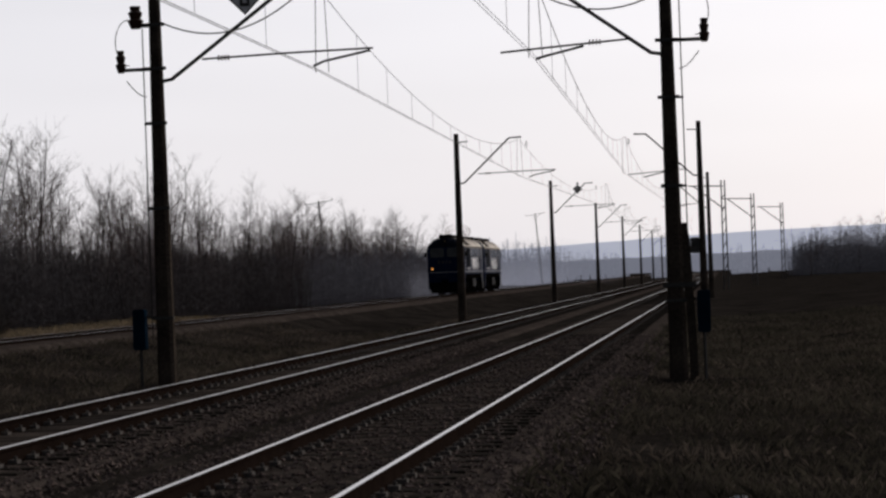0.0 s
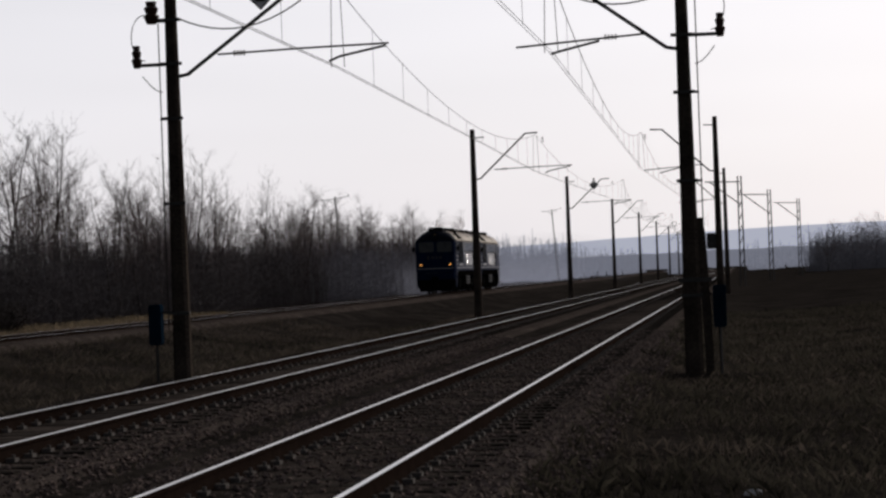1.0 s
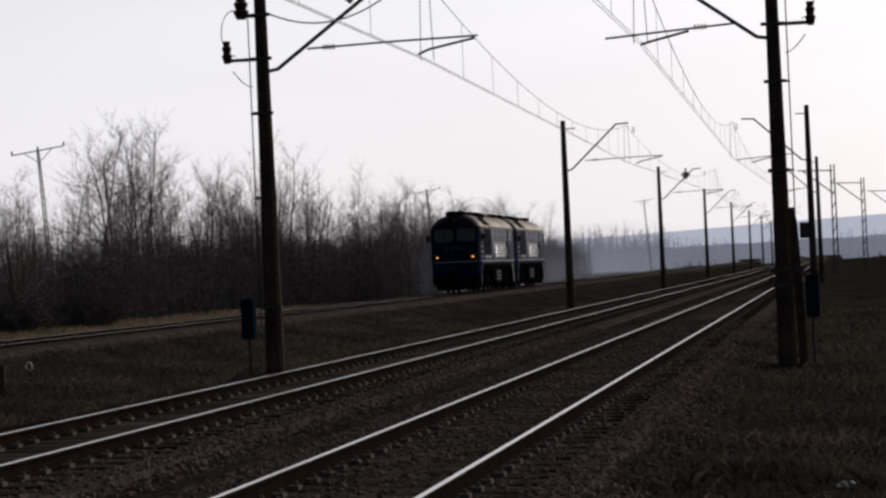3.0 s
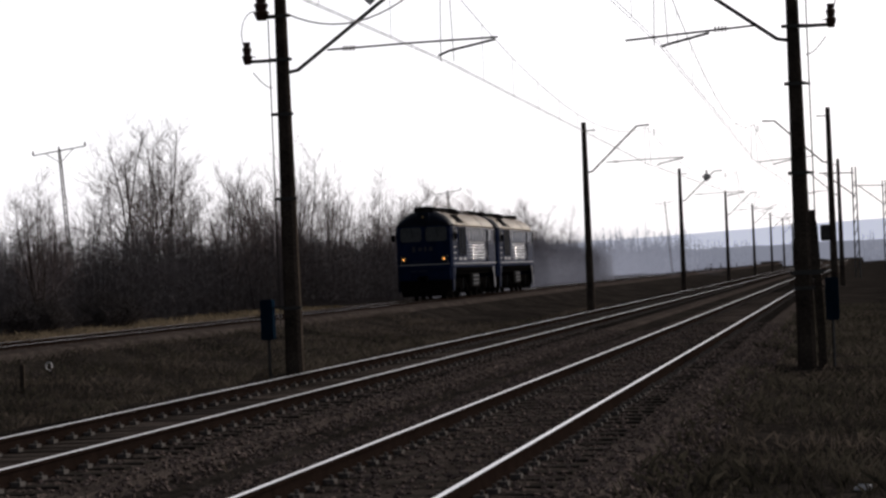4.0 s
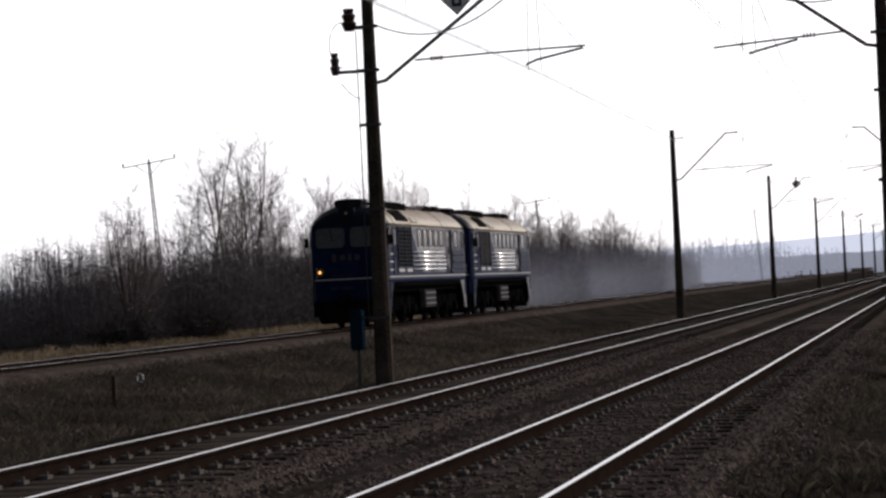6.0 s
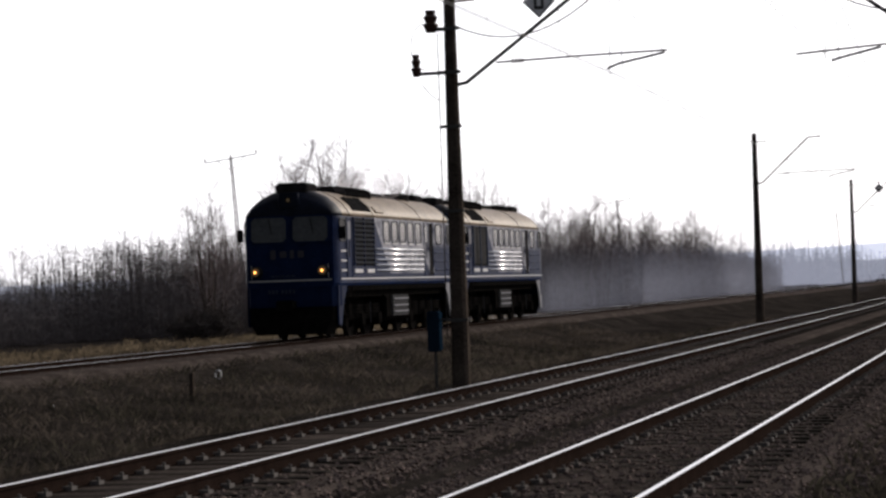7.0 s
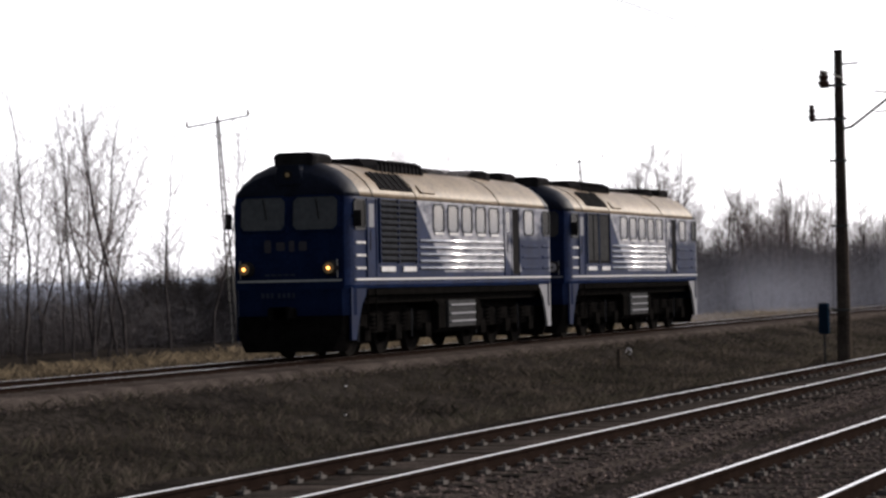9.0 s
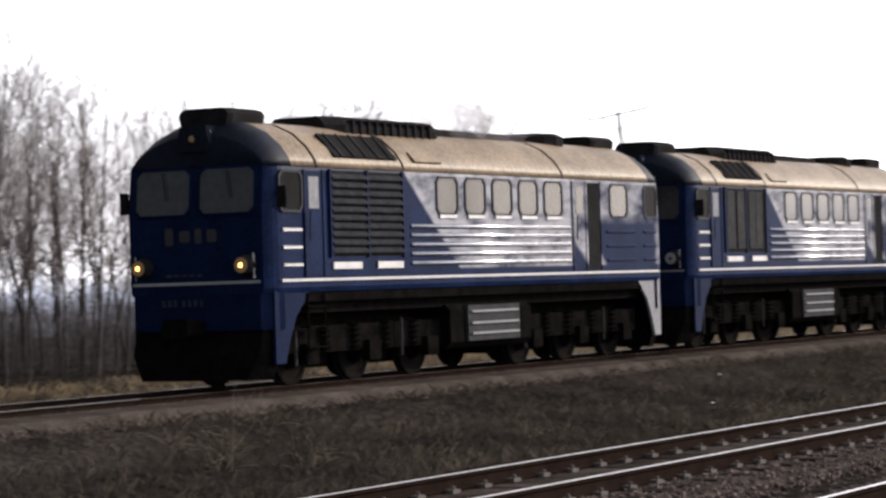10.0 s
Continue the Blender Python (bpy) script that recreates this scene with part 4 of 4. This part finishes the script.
def plant_trees():
    r = random.Random(3)
    # slender birches near the bend of the far track
    for k in range(158):
        y = 22 + 24 * k / 112 if k < 112 else 46 + 0.54 * (k - 112)
        x = -39.0 + r.uniform(-7, 2.5)
        tree("birch", r.randrange(5), x, y, r.uniform(7.2, 9.2), "slender leafless birch at the edge of the scrub", "leafless birches beside the far track")
    # tall trees standing over the thicket
    for x, y, h in ((-42, 152, 12.2), (-43, 156, 11.4), (-42, 149, 11.0), (-44, 146, 11.8), (-41, 143, 10.5), (-43, 160, 9.5), (-38, 115, 7.4), (-38.6, 117, 7.0), (-37.6, 113.6, 6.2), (-38.5, 118.5, 6.6), (-36, 165, 11.3), (-35, 157, 9.0), (-36, 172, 8.6)):
        tree("alder", r.randrange(5), x, y, h, "tall bare tree with fine upright branches", "tall trees above the thicket")
    for k in range(110):
        y = 140 + 185 * (k + r.random()) / 110
        x = -34 - r.random() * 11
        tree(("alder", "birch")[k % 3 == 0], r.randrange(5), x, y, r.uniform(6.2, 9.9), "bare tree rising out of a leafless thicket", "trees of the roadside wood")
    for k in range(26):
        y = 110 + 160 * r.random()
        x = -88 - r.random() * 30
        tree("alder", r.randrange(5), x, y, r.uniform(6, 9), "bare tree in the hazy distance behind the scrub", "trees of the far wood")


    for k in range(34):
        x = 11 + 50 * (k + r.random()) / 34
        tree("alder", r.randrange(5), x, 345 + r.random() * 50, 6.0 + 5.0 * min(1, (x - 10) / 22) * r.uniform(0.7, 1.1), "bare tree of the wood edge beyond the verge", "trees of the wood beyond the verge")


plant_trees()


def thicket(name, label, x0, x1, y0, y1, hmin, hmax, count, seed, m=None, rad=0.02, edge=None):
    """Dense leafless shrubs: upright stems with side twigs."""
    r = random.Random(seed)
    g = Geo()
    for k in range(count):
        x, y = r.uniform(x0, x1), r.uniform(y0, y1)
        if edge and not edge(x, y):
            continue
        z = -0.65
        h = (hmin + (hmax - hmin) * (0.5 + 0.9 * noise.noise((x * 0.15, y * 0.15, seed)))) * r.uniform(0.7, 1.1)
        top = Vector((x + r.gauss(0, 0.25), y + r.gauss(0, 0.25), z + h))
        base = Vector((x, y, z))
        mid = base.lerp(top, 0.5) + Vector((r.gauss(0, 0.1), r.gauss(0, 0.1), 0))
        g.tube([base, mid, top], [rad, rad * 0.8, rad * 0.35], 3, caps=False)
        for j in range(10):
            f = r.uniform(0.05, 0.97)
            p = base.lerp(top, f)
            g.tube([p, p + Vector((r.gauss(0, 0.6), r.gauss(0, 0.6), r.uniform(-0.1, 0.8)))], [rad * 0.5, rad * 0.2], 3, caps=False)
    return tagged(part(name, g, m or M_SCRUB), label, "thicket", kind="stuff")


wood_edge = lambda x, y: x < -32.5 - max(0, (150 - y) * 0.16)
thicket("thicket", "dense dark leafless thicket behind the far track", -47, -31.5, 112, 200, 3.4, 5.6, 5200, 11, edge=wood_edge)
# From here on the thickets carry haze in their twig colour.
thicket("thicket", "leafless thicket behind the far track, greyed by painted haze", -46, -32.5, 200, 345, 3.4, 5.8, 4600, 16, m=M_HAZETWIG, rad=0.026)
thicket("thicket", "low scrub behind the birches with haze painted into its colour", -125, -85, 125, 330, 3.0, 5.0, 2600, 12, m=M_HAZETWIG, rad=0.03)
thicket("thicket", "brown undergrowth between the birch stems", -58, -41.5, 18, 120, 1.6, 3.0, 5600, 13, rad=0.013)
thicket("thicket", "wood edge beyond the verge, greyed by painted haze", 10, 75, 350, 400, 4.0, 7.0, 3400, 14, m=M_HAZETWIG, rad=0.045)


def bush(x, y, w, h, stems, twigs, seed):
    """A broad domed shrub of very dense fine twigs."""
    t = thing("dense_bush", pose(x, y, -0.6), "broad domed bush of dense dark twigs on the heath", "bush", "bushes on the heath")
    r = random.Random(seed)
    st, tw = Geo(), Geo()
    for k in range(stems):
        a, q = r.uniform(0, 6.28), r.random() ** 0.6
        foot = Vector((math.cos(a) * q * w * 0.45, math.sin(a) * q * w * 0.7, 0))
        tip = Vector((math.cos(a) * q * w, math.sin(a) * q * w * 1.5, h * math.sqrt(1 - 0.8 * q * q) * r.uniform(0.72, 1.0)))
        mid = foot.lerp(tip, 0.5) + Vector((r.gauss(0, 0.2), r.gauss(0, 0.2), 0.3))
        st.tube([foot, mid, tip], [0.03, 0.022, 0.01], 4, caps=False)
        for m in range(twigs):
            f = r.uniform(0.05, 1.0)
            p = foot.lerp(mid, f * 2) if f < 0.5 else mid.lerp(tip, f * 2 - 1)
            dd = Vector((r.gauss(0, 1), r.gauss(0, 1), r.gauss(0.35, 0.8))).normalized()
            branch(tw, r, p, dd, r.uniform(0.3, 0.85), 0.011, 2, 3, 0.1)
    part("stem", st, M_BARK, t)
    part("crown", tw, M_BUSH, t)


bush(-40.2, 86, 3.6, 6.5, 200, 100, 9)
bush(-43.8, 88, 3.0, 4.4, 120, 80, 10)
bush(-46.5, 84, 3.0, 3.2, 90, 80, 12)
bush(-33.5, 112, 2.0, 1.7, 60, 60, 13)
bush(-34.5, 104, 1.8, 1.5, 60, 60, 14)


def pole(x, y, h, arm):
    t = thing("utility_pole", pose(x, y, -0.6, 0, -3.8, 0), "lattice utility pole with a wide crossarm and insulators", "utility pole", "utility poles behind the far track")
    g = Geo()
    for sx in (-1, 1):
        g.tube([(sx * 0.13, 0, 0), (sx * 0.05, 0, h)], 0.045, 5)
    part("lattice_body", g, M_STEEL, t)
    n = int(h / 0.45)
    for i in range(n):
        z = h * i / n
        w = 0.15 - 0.09 * i / n
        g = Geo()
        g.tube([(-w, 0, z), (w, 0, z)], 0.028, 4)
        part("rung", g, M_STEEL, t)
    g = Geo()
    g.tube([(-arm, 0, h - 0.15), (arm, 0, h + 0.05)], 0.035, 5)
    part("crossarm", g, M_STEEL, t)
    g = Geo()
    g.tube([(-arm * 0.55, 0, h - 0.1), (0, 0, h - 0.75), (arm * 0.55, 0, h)], 0.025, 4)
    part("brace", g, M_STEEL, t)
    for sx in (-1, 0, 1):
        g = Geo()
        z = h - 0.05 + sx * 0.1
        g.tube([(sx * arm, 0, z), (sx * arm, 0, z + 0.1), (sx * arm, 0, z + 0.25)], [0.03, 0.06, 0.04], 6)
        part("insulator", g, M_INSUL, t)
    return t


for x, y, h, a in ((-44.35, 141.0, 10.05, 1.57), (-40.75, 78.0, 9.1, 1.35), (-40, 255, 10.2, 1.4), (-30, 420, 12, 1.5)):
    pole(x, y, h, a)


def lattice_mast(x, y, h, reach):
    t = thing("lattice_mast", pose(x, y, 0), "pale grey lattice mast of a diverging line", "railway mast", "far lattice masts")
    g = Geo()
    for sx in (-1, 1):
        g.tube([(sx * 0.2, 0, -0.5), (sx * 0.14, 0, h)], 0.06, 4)
    part("lattice_body", g, M_STEEL, t)
    for i in range(int(h)):
        g = Geo()
        g.tube([(-0.18, 0, i), (0.17, 0, i + 0.8)], 0.035, 4)
        part("lacing", g, M_STEEL, t)
    g = Geo()
    g.tube([(0, 0, h - 0.5), (-reach, 0, h - 0.4)], 0.05, 4)
    g.tube([(0, 0, h - 2.4), (-reach * 0.85, 0, h - 0.45)], 0.05, 4)
    part("bracket", g, M_STEEL, t)
    return t


for x, y, h in ((0.1, 215, 8.8), (3.0, 255, 8.7), (7.0, 305, 8.9)):
    lattice_mast(x, y, h, 2.9)


# ---- distance ----
def ridge(name, label, y, x0, x1, h0, h1, seed, m, rough):
    g = Geo()
    n = 160
    lo, hi = [], []
    for i in range(n + 1):
        x = x0 + (x1 - x0) * i / n
        h = h0 + (h1 - h0) * (i / n) ** 1.5 * (0.8 + 0.4 * noise.noise((i * 0.03, seed, 0))) + rough * noise.noise((i * 0.6, seed, 1))
        lo.append((x, y, -30))
        hi.append((x, y + 60, h))
    g.loft([lo, hi], caps=False, closed=False)
    tagged(part(name, g, m), label, "hills", kind="structure")


# Distant shapes glow in a haze colour instead of standing in hazy air.
ridge("backdrop", "hills on the horizon with pale blue haze painted in", 3600, -2600, 1500, 12, 105, 2, M_HILL, 1.5)
ridge("backdrop", "wood in the far distance with blue haze painted in", 1500, -900, 500, 5, 17, 5, M_FARWOOD, 2.0)
thicket("far_wood", "distant trees beside the line with glowing painted haze", -75, -32, 430, 560, 4.0, 9.0, 1100, 15, m=M_FARWOOD, rad=0.09)
# Added glowing stems: they paint bright haze over the dark ground behind the birches.
thicket("far_wood", "glowing stems added as painted haze beyond the leafless birches", -125, -80, 75, 150, 1.8, 3.4, 1300, 25, m=M_FARWOOD, rad=0.09)


thicket("far_wood", "low trees along the distant line with glowing painted haze", -60, 95, 620, 720, 3.0, 7.5, 1500, 17, m=M_FARWOOD, rad=0.12, edge=lambda x, y: x < -26 or -18 < x < -13 or x > 2)


# ---- verge, grass and stones ----
def grass(name, label, x0, x1, y0, y1, count, hmin, hmax, seed, m=None, keep=None):
    r = random.Random(seed)
    g = Geo()
    vs, fs = [], []
    for k in range(count):
        x, y = r.uniform(x0, x1), y0 + (y1 - y0) * r.random() ** 1.3
        den = noise.noise((x * 0.5, y * 0.4, seed))
        if den < -0.25 + 0.5 * r.random() - 0.25 or (keep and not keep(x, y)):
            continue
        z = rough_ground(x, y) - 0.02
        h = r.uniform(hmin, hmax) * (1 + 0.6 * den)
        a = r.uniform(0, 6.28)
        w = 0.004 + 0.00008 * y
        dx, dy = math.cos(a) * w, math.sin(a) * w
        lx, ly = r.gauss(0, 0.45) * h, r.gauss(0, 0.45) * h
        i = len(vs)
        vs += [(x - dx, y - dy, z), (x + dx, y + dy, z), (x + lx * 0.4 + dx * 0.6, y + ly * 0.4 + dy * 0.6, z + h * 0.6), (x + lx, y + ly, z + h * 0.9)]
        fs += [(i, i + 1, i + 2), (i, i + 2, i + 3)]
    g.add(vs, fs)
    return tagged(part(name, g, m or M_GRASS), label, "grass", kind="stuff")


grass("dry_grass", "dry brown grass between the tracks", -20.6, -10.6, 2, 110, 46000, 0.05, 0.2, 21)
grass("dry_grass", "dark olive grass on the heath", -20.0, -10.9, 6, 90, 20000, 0.06, 0.26, 26, m=M_MOSSY)
grass("dry_grass", "dark grass on the verge beside the near track", -1.9, 9, 14, 100, 60000, 0.05, 0.2, 22, m=M_MOSSY)
grass("dry_grass", "scattered dry blades on the verge", -1.7, 9, 14, 90, 32000, 0.05, 0.16, 27)
grass("dry_grass", "pale grass strip behind the far track", -35, -25.2, 14, 150, 36000, 0.08, 0.32, 23, m=M_PALEGRASS)
grass("weeds", "sparse weeds in the ballast", -9.6, -2, 8, 60, 2200, 0.04, 0.14, 24)


def tuft(x, y, s, seed):
    r = random.Random(seed)
    g = Geo()
    for k in range(20):
        d = Vector((r.gauss(0, 0.75), r.gauss(0, 0.75), 1)).normalized()
        branch(g, r, Vector((r.gauss(0, 0.08), r.gauss(0, 0.08), 0)) * s, d, s * r.uniform(0.3, 0.95), 0.0065, 5, 4, -0.1, 0.3)
    ob = part("dead_weed", g, M_STRAW, smooth=True)
    ob.location = (x, y, rough_ground(x, y) - 0.03)
    tagged(ob, "dry pale dead weed in the grass", "weed", "dead weeds", "stuff")


M_STRAW = mat("pale_straw", (0.12, 0.1, 0.085), 0.9, var=0.3, scale=4.0, fine=30.0, bump=0, spec=0.0, other=(0.5, 0.43, 0.36))
let_light_through(M_STRAW, 0.5)
WEEDS = ((-17.2, 14.1, 1.1), (-16.6, 15.2, 0.9), (-18.4, 16.0, 1.2), (-17.8, 15.0, 1.0), (-19.0, 17.6, 1.1), (-17.0, 16.2, 0.8), (-18.9, 15.2, 0.8), (-16.5, 21.8, 0.75), (-15.2, 17.2, 0.5), (-12.9, 24.5, 0.45),
         (-15.8, 25, 0.4), (-16.5, 30, 0.5), (-14, 36, 0.4), (-17, 44, 0.5), (-12.4, 19, 0.35), (-18, 26, 0.4), (-20.2, 51.5, 0.55), (-15.2, 33.4, 0.5), (-19.3, 50.8, 0.4))
for i, (x, y, size) in enumerate(WEEDS):
    tuft(x, y, size, i)


def stones(name, label, strips, count, seed, first=4):
    r = random.Random(seed)
    vs, fs = [], []
    base = [(1, 0, 0), (0, 1, 0), (-1, 0, 0), (0, -1, 0), (0, 0, 1), (0, 0, -1)]
    tri = [(0, 1, 4), (1, 2, 4), (2, 3, 4), (3, 0, 4), (1, 0, 5), (2, 1, 5), (3, 2, 5), (0, 3, 5)]
    for k in range(count):
        x0, x1, z0, z1 = r.choice(strips)
        f = r.random()
        x, z = x0 + (x1 - x0) * f, z0 + (z1 - z0) * f
        y = first + 62 * r.random() ** 1.4
        s = r.uniform(0.018, 0.042)
        i = len(vs)
        q = Euler((r.uniform(0, 6), r.uniform(0, 6), r.uniform(0, 6))).to_matrix()
        for b in base:
            p = q @ (Vector(b) * s * r.uniform(0.7, 1.3))
            vs.append((x + p.x, y + p.y, z + p.z * 0.8))
        fs += [tuple(i + j for j in t) for t in tri]
    g = Geo()
    g.add(vs, fs)
    tagged(part(name, g, M_STONE), label, "gravel", kind="stuff")


def strips_of(xc):
    return [(xc - 0.68, xc + 0.68, -0.15, -0.15), (xc - 1.6, xc - 0.85, -0.19, -0.16), (xc + 0.85, xc + 1.6, -0.16, -0.19), (xc + 1.55, xc + 2.15, -0.2, -0.3), (xc - 2.15, xc - 1.55, -0.3, -0.2)]


stones("ballast_stones", "loose dirty ballast stones on the track beds", strips_of(TRACK_L)[1:] + strips_of(TRACK_R), 28000, 31)
stones("ballast_stones", "pale stones scattered on the shoulder of the far track", [(-20.6, -19.6, -0.14, -0.24), (-21.0, -18.6, -0.06, -0.58)], 2600, 32, 12)


def marker_post(x, y, h, m, label, nm):
    g = Geo()
    g.box(-0.045, 0.045, -0.04, 0.04, -0.2, h, c=0.012)
    ob = part(nm, g, m)
    ob.location = (x, y, rough_ground(x, y))
    tagged(ob, label, "post")


marker_post(-17.6, 52.0, 0.6, M_MAST, "short dark concrete post in the grass", "marker_post")


def litter(x, y, s, seed):
    r = random.Random(seed)
    g = Geo()
    pts = [Vector((math.cos(a) * s * r.uniform(0.6, 1.2), math.sin(a) * s * r.uniform(0.6, 1.2), 0)) for a in [i * 1.05 for i in range(6)]]
    g.loft([pts, [p * 0.8 + Vector((0, 0, s * r.uniform(0.3, 0.7))) for p in pts]])
    ob = part("litter_scrap", g, M_SIGN_W)
    ob.location = (x, y, rough_ground(x, y))
    tagged(ob, "crumpled pale scrap lying in the grass", "litter", "litter beside the tracks")


for i, (x, y, s) in enumerate(((0.0, 21.3, 0.08), (-20.4, 63.5, 0.07), (-18.5, 40, 0.04), (-17.2, 31, 0.04), (-15.5, 27, 0.035), (-19.2, 36, 0.05), (-26.5, 40, 0.07), (-27.2, 52, 0.08), (-25.8, 58, 0.07), (-13.5, 33, 0.035), (-18.8, 47, 0.05))):
    litter(x, y, s, i)


def hoop(x, y):
    g = Geo()
    g.tube([(0.075 * math.cos(a), 0, 0.14 + 0.11 * math.sin(a)) for a in [i * math.pi / 8 for i in range(17)]], 0.014, 6)
    ob = part("wire_hoop", g, M_SIGN_W, smooth=True)
    ob.location = (x, y, rough_ground(x, y) - 0.02)
    tagged(ob, "pale upright ring half sunk in the grass", "ring")


hoop(-19.1, 58.4)


TRAIN = [
    (0.0, 200.80), (0.5, 192.00), (1.0, 183.20), (1.5, 174.40), (2.0, 165.50), (2.5, 156.60), (2.7, 153.05), (3.8, 133.24), (4.0, 129.56), (4.5, 120.38), (5.0, 111.19), (5.5, 102.01), (5.7, 98.33), (6.8, 78.12), (7.0, 74.63), (7.5, 66.57), (8.0, 58.20), (8.5, 49.28), (9.0, 39.68), (9.5, 30.02), (10.0, 20.34),
]
lead, lead_axles = loco("diesel_locomotive", "blue and silver diesel locomotive leading with lit headlights", False)
second, second_axles = loco("diesel_locomotive", "blue and silver diesel locomotive coupled behind its twin", True)
smoke = smoke_puffs()
PITCH = 17.4


def motions():
    walk(lead, [(t, pose(TRACK_F, y, Z_FAR)) for t, y in TRAIN])
    walk(second, [(t, pose(TRACK_F, y + PITCH, Z_FAR)) for t, y in TRAIN])
    walk(smoke, [(t, pose(TRACK_F, y, Z_FAR)) for t, y in TRAIN])
    walk(haze_trail, [(t, pose(0, y, 0)) for t, y in TRAIN])
    ts, ds = [t for t, y in TRAIN], [y for t, y in TRAIN]
    for w, y0 in lead_axles + second_axles:
        rows = []
        for f in range(301):
            roll = -math.degrees((float(np.interp(f / 30, ts, ds)) - ds[0]) / 0.525)
            rows.append((f / 30, pose(0, y0, 0.525, roll, 0, 0)))
        walk(w, rows)


motions()
